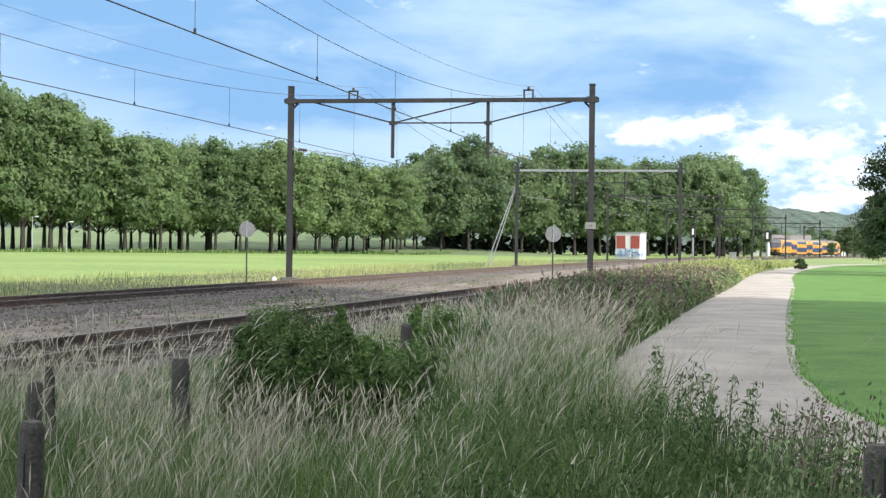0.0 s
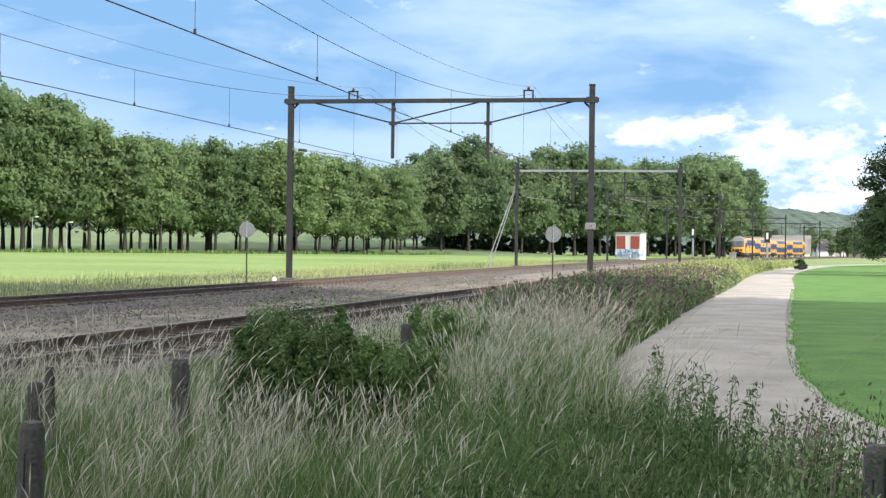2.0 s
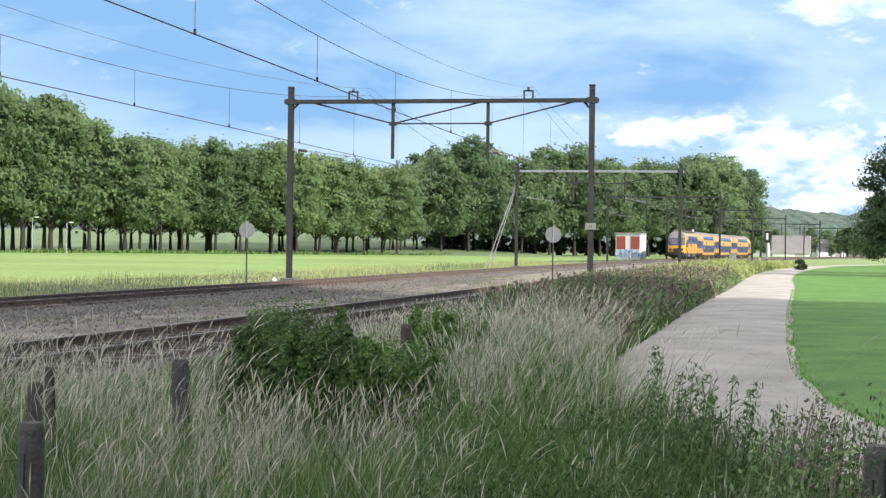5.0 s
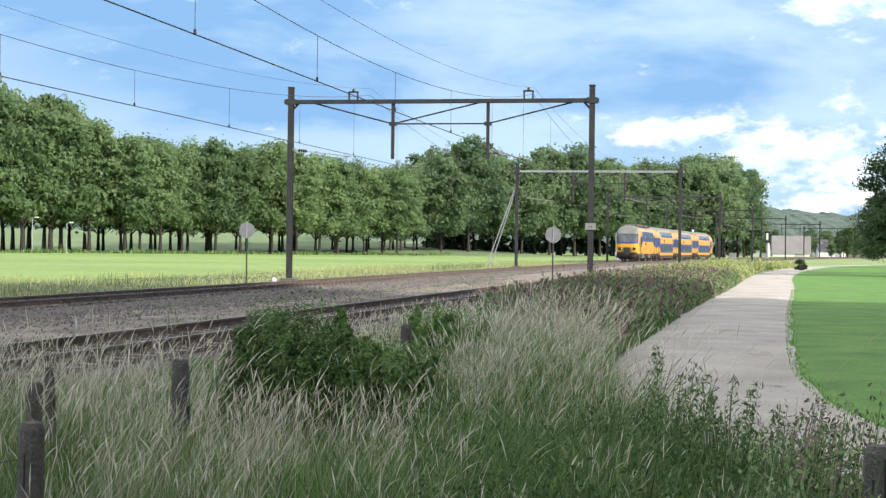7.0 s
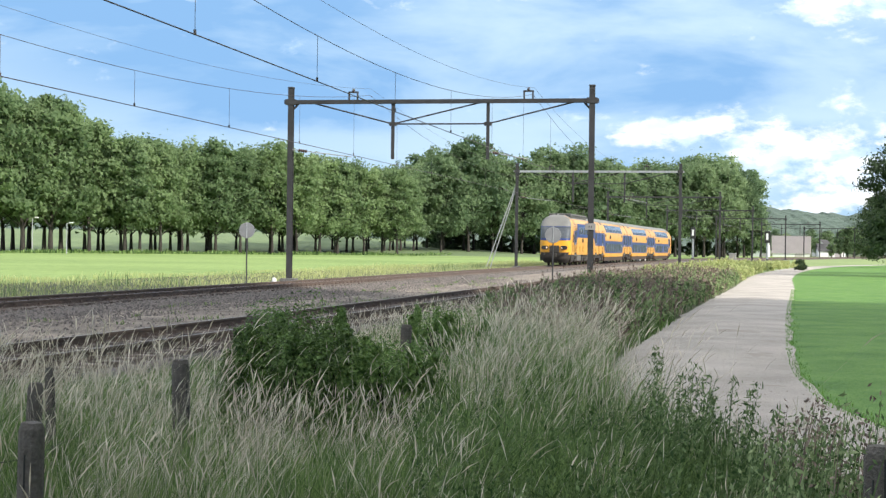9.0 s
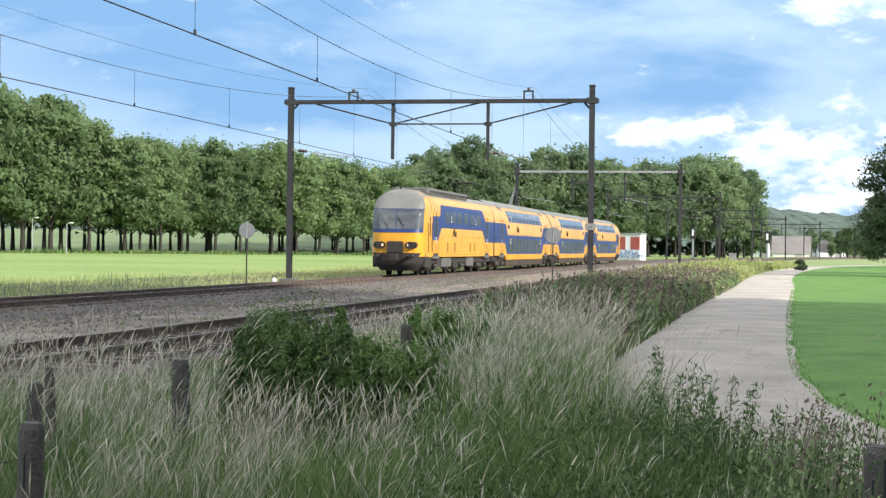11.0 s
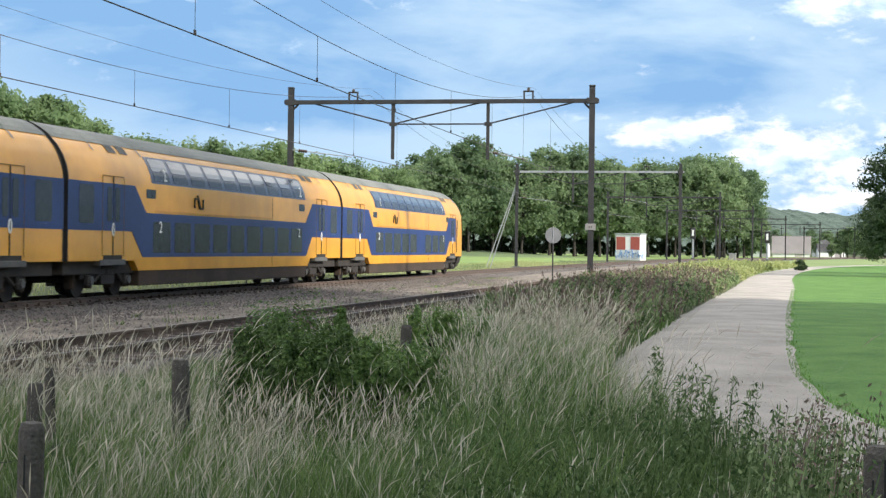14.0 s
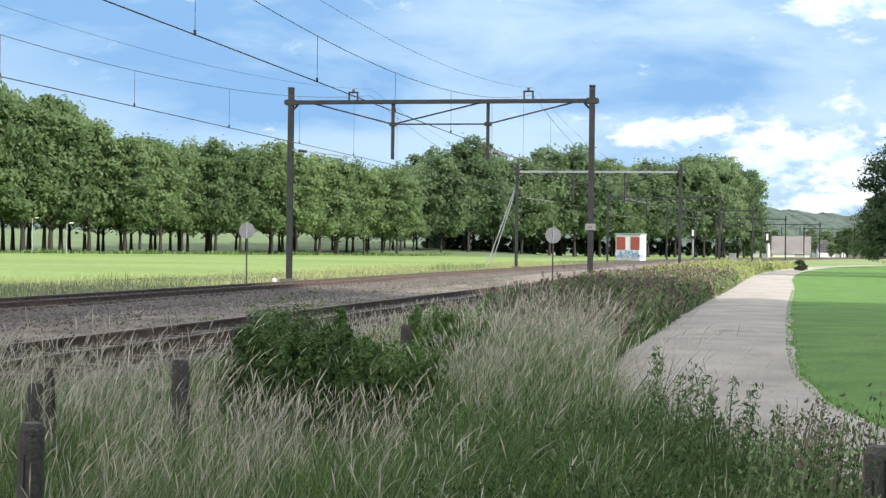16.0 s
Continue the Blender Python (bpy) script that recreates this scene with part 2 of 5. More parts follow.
def array_mesh(name, verts, faces, mat):
    """verts (n, 3), faces (m, k): one mesh, made quickly."""
    me = bpy.data.meshes.new(name)
    m, k = faces.shape
    me.vertices.add(len(verts))
    me.vertices.foreach_set("co", np.ascontiguousarray(verts, dtype=np.float32).ravel())
    me.loops.add(m * k)
    me.loops.foreach_set("vertex_index", np.ascontiguousarray(faces, dtype=np.int32).ravel())
    me.polygons.add(m)
    me.polygons.foreach_set("loop_start", np.arange(0, m * k, k, dtype=np.int32))
    me.update(calc_edges=True)
    me.validate()
    me.materials.append(M[mat])
    return me


def box(bm, x0, y0, z0, x1, y1, z1, bevel=0.0):
    r = bmesh.ops.create_cube(bm, size=1.0, matrix=Matrix.LocRotScale(((x0 + x1) / 2, (y0 + y1) / 2, (z0 + z1) / 2), None,
                                                                       (abs(x1 - x0), abs(y1 - y0), abs(z1 - z0))))
    if bevel:
        es = list({e for v in r["verts"] for e in v.link_edges})
        bmesh.ops.bevel(bm, geom=es, offset=bevel, segments=2, affect="EDGES", profile=0.5)


def rod(bm, a, b, r0, r1=None, n=8):
    a, b = Vector(a), Vector(b)
    d = b - a
    q = d.to_track_quat("Z", "Y").to_matrix().to_4x4()
    bmesh.ops.create_cone(bm, cap_ends=True, segments=n, radius1=r0, radius2=r0 if r1 is None else r1, depth=d.length,
                          matrix=Matrix.Translation((a + b) / 2) @ q)


def boxed(*args, bevel=0.0):
    bm = bmesh.new()
    box(bm, *args, bevel=bevel)
    return bm


def rodded(*args, **kw):
    bm = bmesh.new()
    rod(bm, *args, **kw)
    return bm


# ---- the line of the track ----
SS = np.linspace(-140, 620, 1521)
TH = np.radians(12.3558) - 0.3967e-3 * SS + 0.6186e-5 * SS ** 2 / 2 - 0.1833e-7 * SS ** 3 / 6
_dx, _dy, _h = np.sin(TH), np.cos(TH), SS[1] - SS[0]
TX = np.concatenate([[0], np.cumsum((_dx[1:] + _dx[:-1]) / 2 * _h)])
TY = np.concatenate([[0], np.cumsum((_dy[1:] + _dy[:-1]) / 2 * _h)])
TX += -15.5833 - np.interp(0, SS, TX)
TY += 20.0 - np.interp(0, SS, TY)
NEAR = 9.256
GROUND = -0.27


def track(s, side=0.0, z=0.0):
    th = float(np.interp(s, SS, TH))
    return Vector((float(np.interp(s, SS, TX)) + side * math.cos(th), float(np.interp(s, SS, TY)) - side * math.sin(th), z))


def heading(s):
    return float(np.interp(s, SS, TH))


def frame_at(s, side=0.0, z=0.0):
    """Local x along the line (away), y to its left, z up."""
    th = heading(s)
    return Matrix.Translation(track(s, side, z)) @ Matrix.Rotation(math.pi / 2 - th, 4, "Z")


def sweep(stations, profile, closed=False):
    """profile: (side, z) points, side to the right of the line."""
    vs, fs = [], []
    k = len(profile)
    for s in stations:
        vs += [track(s, o, z) for o, z in profile]
    for i in range(len(stations) - 1):
        for j in range(k if closed else k - 1):
            a, b = i * k + j, i * k + (j + 1) % k
            fs.append((a, b, b + k, a + k))
    if closed:
        fs.append(tuple(range(k)))
        e = (len(stations) - 1) * k
        fs.append(tuple(range(e, e + k)))
    return vs, fs


# ---- ground ----
def build_ground():
    xs = np.array([-4000, -2000, -1000, -500, -250, -120, -60, -30, -15, 0, 15, 30, 60, 120, 250, 500, 1000, 2000, 4000.0])
    ys = np.array([-1500, -500, -150, -50, -20, 0, 15, 30, 60, 100, 160, 250, 400, 700, 1200, 2000, 4500.0])
    vs = [(x, y, GROUND) for y in ys for x in xs]
    k = len(xs)
    fs = [(j * k + i, j * k + i + 1, (j + 1) * k + i + 1, (j + 1) * k + i) for j in range(len(ys) - 1) for i in range(k - 1)]
    tagged(raw("ground", vs, fs, "verge"), "level grassy farmland running to the horizon", "ground", kind="structure")
    st = np.arange(-120, 600, 12.0)
    vs, fs = sweep(st, [(-900, GROUND + 0.015), (-400, GROUND + 0.015), (-150, GROUND + 0.015), (-60, GROUND + 0.015), (-12, GROUND + 0.015)])
    tagged(raw("field", vs, fs, "field"), "pale green young crop in a wide sunlit field", "field", kind="structure")
    # pasture past the bend of the path
    ys = np.arange(112, 720, 8.0)
    vs, fs = [], []
    for i, y in enumerate(ys):
        a = float(near_edge_far(y))
        vs += [(a + (420 - a) * f, y, GROUND + 0.004) for f in (0, 0.1, 0.3, 0.6, 1.0)]
        if i:
            b = i * 5
            fs += [(b - 5 + j, b - 4 + j, b + 1 + j, b + j) for j in range(4)]
    tagged(raw("pasture", vs, fs, "pasture"), "rough sunlit pasture beyond the path", "pasture", kind="structure")
    # ground rising gently behind the avenue
    xs, ys = np.linspace(-260, 30, 40), np.array([322, 332, 345, 360, 380, 410, 450, 500, 540.0])
    hs = np.array([-0.05, 0.5, 1.3, 2.2, 3.2, 4.4, 5.4, 5.8, 0.0])
    vs = [(x, y, GROUND + 0.02 + h * float(np.interp(x, [-260, -200, -40, 30], [0.6, 1, 1, 0])) * (1 + 0.10 * noise.noise((x * 0.05, y * 0.05, 2)))) for y, h in zip(ys, hs) for x in xs]
    k = len(xs)
    fs = [(j * k + i, j * k + i + 1, (j + 1) * k + i + 1, (j + 1) * k + i) for j in range(len(ys) - 1) for i in range(k - 1)]
    tagged(raw("rising_field", vs, fs, "farcrop", smooth=True), "sunlit pale green slope behind the avenue", "field", kind="structure")


def near_edge_far(y):
    """The right foot of the near ballast at a given y."""
    px = TX + (NEAR + 3.0) * np.cos(TH)
    py = TY - (NEAR + 3.0) * np.sin(TH)
    return np.interp(y, py, px)


PATH = [(8.0, -30), (6.2, -10), (4.8, 0), (3.5, 9), (3.0, 16), (3.3, 20.5), (4.85, 29), (9.4, 50.5), (15.0, 76), (21.9, 108.5), (29.5, 140),
        (38.5, 172), (50, 205), (70, 245), (100, 290)]


def path_points(step=1.0):
    ps = [Vector((x, y)) for x, y in PATH]
    out = []
    for i in range(len(ps) - 1):
        p0, p1, p2, p3 = ps[max(i - 1, 0)], ps[i], ps[i + 1], ps[min(i + 2, len(ps) - 1)]
        n = max(2, int((p2 - p1).length / step))
        for j in range(n):
            t = j / n
            out.append(0.5 * ((2 * p1) + (p2 - p0) * t + (2 * p0 - 5 * p1 + 4 * p2 - p3) * t * t + (3 * p1 - p0 - 3 * p2 + p3) * t ** 3))
    out.append(ps[-1])
    return out


PP = path_points()
PY = np.array([p.y for p in PP])
PX = np.array([p.x for p in PP])


def path_x(y):
    return np.interp(y, PY, PX)


def build_path():
    vs, fs = [], []
    for i, p in enumerate(PP):
        d = (PP[min(i + 1, len(PP) - 1)] - PP[max(i - 1, 0)]).normalized()
        nrm = Vector((d.y, -d.x))
        for k, o in enumerate((-1.42, -0.8, 0.0, 0.8, 1.38)):
            w = o + (noise.noise((p.y * 0.5, k * 9.0, 1.0)) * 0.14 if k in (0, 4) else 0)
            q = p + nrm * w
            dz = 0.030 if k in (1, 3) else 0.045 if k == 2 else 0.012
            vs.append((q.x, q.y, GROUND + dz))
        if i:
            b = i * 5
            fs += [(b - 5 + j, b - 4 + j, b + 1 + j, b + j) for j in range(4)]
    tagged(raw("farm_path", vs, fs, "path", smooth=True), "pale sandy gravel farm path winding beside the railway", "path", kind="structure")
    # meadow to the right of the path
    vs, fs = [], []
    for i, p in enumerate(PP):
        d = (PP[min(i + 1, len(PP) - 1)] - PP[max(i - 1, 0)]).normalized()
        nrm = Vector((d.y, -d.x))
        for o in (1.1, 4, 12, 40, 140):
            q = p + nrm * o if o < 20 else Vector((p.x + o, p.y))
            vs.append((q.x, q.y, GROUND + (0.004 if o == 1.1 else 0.008)))
        if i:
            b = i * 5
            fs += [(b - 5 + j, b - 4 + j, b + 1 + j, b + j) for j in range(4)]
    tagged(raw("meadow", vs, fs, "meadow"), "bright green mown meadow beside the path", "meadow", kind="structure")
    # dark damp hollows in the path
    def lie(x, y):
        o = abs(x - float(path_x(y)))
        return GROUND + float(np.interp(o, [0, 0.8, 1.4], [0.045, 0.030, 0.012]))
    for y, off, L, W in ((20.6, 0.7, 0.12, 0.36), (26.8, 0.85, 0.45, 0.24), (34.5, 0.2, 0.55, 0.46), (30.6, 0.95, 0.5, 0.16)):
        bm = bmesh.new()
        cx = float(path_x(y)) + off
        mid = bm.verts.new((cx, y, lie(cx, y) + 0.009))
        edge = []
        for a in range(40):
            q = a * 2 * math.pi / 40
            r = 1 + 0.8 * noise.noise((math.cos(q) * 1.6, math.sin(q) * 1.6, y)) + 0.3 * noise.noise((math.cos(q) * 6, math.sin(q) * 6, y))
            x_, y_ = cx + W * r * math.cos(q) + 0.2 * L * math.sin(q), y + L * r * math.sin(q)
            edge.append(bm.verts.new((x_, y_, lie(x_, y_) + 0.004)))
        for a in range(40):
            bm.faces.new((mid, edge[a], edge[(a + 1) % 40]))
        tagged(link_bm("damp_hollow", bm, "puddle"), "dark damp hollow worn into the path", "puddle", "hollows in the path", "structure")


build_ground()
build_path()


# ---- the two tracks ----
def build_bed():
    near_s = list(np.arange(-60, 140, 1.0)) + list(np.arange(140, 601, 6.0))
    g = GROUND - 0.03
    prof_far = [(-4.2, g), (-2.5, -0.22), (-1.35, -0.19), (1.35, -0.19), (2.0, -0.19), (3.3, -0.235)]
    prof_near = [(NEAR - 2.4, -0.235), (NEAR - 1.6, -0.20), (NEAR - 1.3, -0.20), (NEAR - 1.1, -0.25), (NEAR + 1.1, -0.25), (NEAR + 1.3, -0.20), (NEAR + 2.0, -0.24), (NEAR + 3.4, g)]
    prof_mid = [(2.7, -0.235), (4.5, -0.23), (5.8, -0.228), (NEAR - 1.9, -0.23)]
    for name, prof, mat, label in (("ballast_far", prof_far, "ballast", "grey crushed stone ballast bed under the far track"),
                                   ("ballast_near", prof_near, "ballast", "brown crushed stone ballast bed under the near track"),
                                   ("track_strip", prof_mid, "sand", "sandy service strip between the two tracks")):
        vs, fs = sweep(near_s, prof)
        vs = [(v.x, v.y, v.z + 0.014 * noise.noise(v * 1.3)) for v in vs]
        tagged(raw(name, vs, fs, mat, smooth=True), label, "ballast" if mat == "ballast" else "strip", kind="structure")


def build_stones():
    rng = np.random.default_rng(3)
    base = np.array([(1, 0, -0.4), (0, 1, -0.4), (-1, 0, -0.4), (0, -1, -0.4), (0.15, 0.1, 1)], float)
    tri = np.array([(0, 1, 4), (1, 2, 4), (2, 3, 4), (3, 0, 4)])
    spots = []
    for lo, hi, z, n, s0, s1 in ((0.9, 3.4, (-0.17, -0.23), 10000, 0, 75), (-0.65, 0.65, (-0.215, -0.215), 2500, 0, 75), (NEAR - 2.3, NEAR - 0.9, (-0.23, -0.18), 5000, 0, 60),
                                 (NEAR - 0.6, NEAR + 0.6, (-0.265, -0.265), 3500, 0, 60), (NEAR + 0.9, NEAR + 3.0, (-0.18, -0.28), 4000, 0, 60), (1.0, 3.2, (-0.17, -0.23), 3500, 75, 150),
                                 (3.2, 4.9, (-0.232, -0.236), 5500, 0, 70), (4.6, 7.0, (-0.236, -0.232), 2200, 0, 70)):
        s = rng.uniform(s0, s1, n)
        f = rng.uniform(0, 1, n)
        o = lo + (hi - lo) * f
        th = np.interp(s, SS, TH)
        x = np.interp(s, SS, TX) + o * np.cos(th)
        y = np.interp(s, SS, TY) - o * np.sin(th)
        spots.append(np.stack([x, y, z[0] + (z[1] - z[0]) * f + 0.012], -1))
    P = np.concatenate(spots)
    n = len(P)
    size = rng.uniform(0.022, 0.048, (n, 1, 1))
    v = base[None] * rng.uniform(0.6, 1.2, (n, 5, 1)) * size
    a = rng.uniform(0, 6.28, n)
    c, s_ = np.cos(a)[:, None], np.sin(a)[:, None]
    x, y = v[..., 0] * c - v[..., 1] * s_, v[..., 0] * s_ + v[..., 1] * c
    v = np.stack([x, y, v[..., 2] * 0.8], -1) + P[:, None]
    f = tri[None] + (np.arange(n) * 5)[:, None, None]
    ob = new("ballast_stones", array_mesh("ballast_stones", v.reshape(-1, 3), f.reshape(-1, 3), "stone"))
    tagged(ob, "loose grey and brown crushed ballast stones beside the rails", "stones", kind="stuff")


def build_gravel():
    """Loose pebbles on the path."""
    rng = np.random.default_rng(9)
    n = 2200
    y = 13 + 25 * rng.uniform(0, 1, n) ** 1.5
    f = rng.uniform(-1, 1, n)
    f = np.sign(f) * np.abs(f) ** 0.7
    x = path_x(y) + 1.36 * f
    base = np.array([(1, 0, 0), (0, 1, 0), (-1, 0, 0), (0, -1, 0), (0, 0, 0.7)], float)
    tri = np.array([(0, 1, 4), (1, 2, 4), (2, 3, 4), (3, 0, 4)])
    z = GROUND + np.interp(np.abs(1.36 * f), [0, 0.8, 1.4], [0.045, 0.030, 0.012])
    v = base[None] * rng.uniform(0.6, 1.3, (n, 5, 1)) * rng.uniform(0.004, 0.013, (n, 1, 1)) + np.stack([x, y, z], -1)[:, None]
    F = (tri[None] + (np.arange(n) * 5)[:, None, None]).reshape(-1, 3)
    tagged(new("path_gravel", array_mesh("path_gravel", v.reshape(-1, 3), F, "pebble")), "loose pale pebbles scattered on the path", "gravel", kind="stuff")


def build_rails():
    rail = [(-0.036, 0.0), (0.036, 0.0), (0.036, -0.04), (0.010, -0.055), (0.010, -0.13), (0.07, -0.155), (0.07, -0.165), (-0.07, -0.165), (-0.07, -0.155),
            (-0.010, -0.13), (-0.010, -0.055), (-0.036, -0.04)]
    st = list(np.arange(-110, 140, 2.0)) + list(np.arange(140, 601, 4.0))
    sl = bmesh.new()
    box(sl, -0.13, -1.3, -0.30, 0.13, 1.3, -0.135, bevel=0.012)
    me = bpy.data.meshes.new("sleeper")
    sl.to_mesh(me)
    sl.free()
    me.materials.append(M["sleeper"])
    cl = bmesh.new()
    box(cl, -0.08, -0.17, -0.136, 0.08, 0.17, -0.118)
    for e in (-0.115, 0.115):
        box(cl, -0.05, e - 0.03, -0.12, 0.05, e + 0.03, -0.07)
    plate = bpy.data.meshes.new("tie_plate")
    cl.to_mesh(plate)
    cl.free()
    plate.materials.append(M["rust"])
    for name, side, label in (("railway_track", 0.0, "far railway track with rusty rails on dark sleepers"), ("railway_track", NEAR, "near railway track with rusty rails on dark sleepers")):
        t = new(name)
        tagged(t, label, "railway track", "railway tracks", "structure")
        for sd in (-0.753, 0.753):
            vs, fs = sweep(st, [(side + sd + o, z) for o, z in rail], True)
            r = raw("rail", vs, fs, "rust", t)
            vs, fs = sweep(st, [(side + sd - 0.03, 0.003), (side + sd + 0.03, 0.003)])
            raw("rail_head", vs, fs, "railtop", r)
        for i in range(300):
            o = new("sleeper", me)
            o.matrix_world = frame_at(-8 + i * 0.62, side)
            o.parent = t
            if i < 110:
                for sd in (-0.753, 0.753):
                    c = new("tie_plate", plate)
                    c.parent = o
                    c.matrix_local = Matrix.Translation((0, sd, 0))
        bm = bmesh.new()
        for i in range(680):
            s = 178.0 + i * 0.62
            m = frame_at(s, side)
            bmesh.ops.create_cube(bm, size=1.0, matrix=m @ Matrix.LocRotScale((0, 0, -0.21), None, (0.26, 2.6, 0.16)))
        o = part("far_sleepers", bm, "sleeper", t)
        o["kind"] = "stuff"


build_bed()
build_stones()
build_gravel()


# ---- overhead line ----
PORTALS = [-10.3, 56.7, 123.7, 190.7, 257.7, 324.7, 391.7, 458.7, 525.7]
LEFT, RIGHT, WIRE = -3.35, 10.75, 7.35


def build_portal(s):
    root = new("catenary_portal")
    root.matrix_world = frame_at(s)
    tagged(root, "dark weathered steel portal spanning both tracks", "catenary portal", "portals over the railway")

    def P(o, z, x=0.0):
        return (x, -o, z)
    for o in (LEFT, RIGHT):
        bm = bmesh.new()
        for dx in (-0.11, 0.11):
            box(bm, dx - 0.012, -o - 0.12, -0.3, dx + 0.012, -o + 0.12, 8.85)
        box(bm, -0.105, -o - 0.010, -0.3, 0.105, -o + 0.010, 8.85)
        mast = part("mast", bm, "steel", root)
        part("mast_cap", boxed(-0.14, -o - 0.14, 8.78, 0.14, -o + 0.14, 8.86, bevel=0.02), "steel", mast)
        part("foundation", boxed(-0.35, -o - 0.35, -0.5, 0.35, -o + 0.35, -0.08, bevel=0.04), "box", mast, "grey concrete foundation block")
        bm = bmesh.new()
        box(bm, -0.15, -o - 0.24, 8.02, 0.15, -o + 0.24, 8.28)
        rod(bm, P(o, 7.7), P(o + (0.35 if o < 0 else -0.35), 8.05), 0.05)
        part("bracket", bm, "steel", mast)
    bm = bmesh.new()
    for dx in (-0.09, 0.09):
        box(bm, dx - 0.04, -RIGHT - 0.3, 8.06, dx + 0.04, -LEFT + 0.3, 8.24)
    part("beam", bm, "galv" if 100 < s < 150 else "steel", root)
    for o in (1.55, 6.0):
        bm = bmesh.new()
        box(bm, -0.06, -o - 0.07, 5.5, 0.06, -o + 0.07, 8.08)
        box(bm, -0.10, -o - 0.16, 7.03, 0.10, -o + 0.16, 7.2)
        part("drop_post", bm, "steel", root)
    for a, b in ((P(-2.2, 8.08), P(1.55, 7.12)), (P(1.55, 7.12), P(5.6, 8.08)), (P(6.0, 7.12), P(9.9, 8.08)), (P(1.55, 7.12), P(6.0, 7.12))):
        part("brace", rodded(a, b, 0.035), "steel", root)
    for o in (-0.35, 7.85):
        bm = bmesh.new()
        for e in (-0.2, 0.2):
            box(bm, -0.04, -o + e - 0.035, 8.24, 0.04, -o + e + 0.035, 8.60)
        box(bm, -0.04, -o - 0.24, 8.56, 0.04, -o + 0.24, 8.63)
        fr = part("carrier_frame", bm, "steel", root)
        bm = bmesh.new()
        for k in range(3):
            rod(bm, P(o, 8.62 + k * 0.05), P(o, 8.655 + k * 0.05), 0.09, 0.05, 10)
        part("insulator", bm, "insulator", fr)
    for o0, o1, z in ((LEFT, -0.4, 5.95), (6.0, 7.9, 5.85)):
        arm = part("registration_arm", rodded(P(o0, z), P(o1, z - 0.35), 0.022), "galv", root)
        bm = bmesh.new()
        for k in range(4):
            f = 0.14 + 0.035 * k
            a = Vector(P(o0, z)).lerp(Vector(P(o1, z - 0.35)), f)
            b = Vector(P(o0, z)).lerp(Vector(P(o1, z - 0.35)), f + 0.025)
            rod(bm, a, b, 0.085, 0.05, 10)
        part("insulator", bm, "insulator", arm)
    return root


def wire_mesh(name, pts, r, label, n=5):
    vs, fs = [], []
    for i, p in enumerate(pts):
        d = (pts[min(i + 1, len(pts) - 1)] - pts[max(i - 1, 0)]).normalized()
        u = d.cross(Vector((0, 0, 1))).normalized()
        w = u.cross(d)
        for k in range(n):
            a = k * 2 * math.pi / n
            vs.append(p + u * (r * math.cos(a)) + w * (r * math.sin(a)))
        if i:
            b = i * n
            fs += [(b - n + k, b - n + (k + 1) % n, b + (k + 1) % n, b + k) for k in range(n)]
    ob = raw(name, vs, fs, "wire")
    return tagged(ob, label, "overhead wire", "overhead wires")


def sag(s, top, low):
    """Height of a wire hung from portal to portal."""
    i = max(j for j in range(len(PORTALS)) if PORTALS[j] <= s + 1e-6)
    f = (s - PORTALS[i]) / 67.0
    return low + (top - low) * (2 * f - 1) ** 2


def build_wires():
    st = [s for s in np.arange(-10.3, 525, 67.0 / 32)]
    def pull(s, word):
        """Sideways place of the wires, pulled in towards the portal."""
        if word == "far":
            return 0.45
        return float(np.interp(s, [-10, 8, 30, 57, 90, 124], [8.95, 8.72, 8.32, 8.05, 8.5, 8.2]))
    for word, low, zc in (("far", 6.5, 5.5), ("near", 6.35, 5.3)):
        contact = wire_mesh("contact_wire", [track(s, pull(s, word), zc) for s in st], 0.014, f"dark contact wire stretched over the {word} track")
        m = wire_mesh("messenger_wire", [track(s, pull(s, word), sag(s, 8.45, low)) for s in st], 0.009, f"sagging messenger wire over the {word} track")
        wire_mesh("feeder_wire", [track(s, pull(s, word) + 0.05, sag(s, 8.75, 7.2)) for s in st], 0.0055, f"thin feeder wire above the {word} track")
        for i in range(60):
            s = -6.0 + i * 67.0 / 8 + 1.2
            if s > 330:
                break
            side = pull(s, word)
            bm = rodded(track(s, side, zc), track(s, side, sag(s, 8.45, low)), 0.006, n=4)
            box_at = track(s, side, zc + 0.04)
            rod(bm, box_at - Vector((0, 0, 0.05)), box_at + Vector((0, 0, 0.05)), 0.03, n=6)
            part("dropper", bm, "wire", m)


for _s in PORTALS:
    build_portal(_s)
build_wires()


# ---- the double-deck train ----
COACH = [(0.98, 1.39), (1.0, 1.39), (3.10, 1.39), (3.25, 1.375), (3.45, 1.33), (3.70, 1.23), (3.92, 1.10), (4.10, 0.95), (4.28, 0.76), (4.44, 0.52), (4.55, 0.28), (4.60, 0.0)]
LOCO = [(0.95, 1.39), (0.97, 1.39), (3.20, 1.39), (3.55, 1.37), (3.78, 1.32), (3.98, 1.20), (4.15, 1.02), (4.30, 0.78), (4.42, 0.50), (4.48, 0.0)]


def half_width(prof, z):
    return float(np.interp(z, [a for a, _ in prof], [b for _, b in prof]))


def ring(prof, off=0.0, zmin=None):
    pts = [(w, z) for z, w in prof if zmin is None or z >= zmin]
    if zmin is not None:
        pts = [(half_width(prof, zmin), zmin)] + pts
    left = [(w + off, z + (off if w < 0.9 else 0)) for w, z in pts]
    return [(-w, z) for w, z in left[:-1]] + [(0.0, left[-1][1])] + [(w, z) for w, z in reversed(left[:-1])]


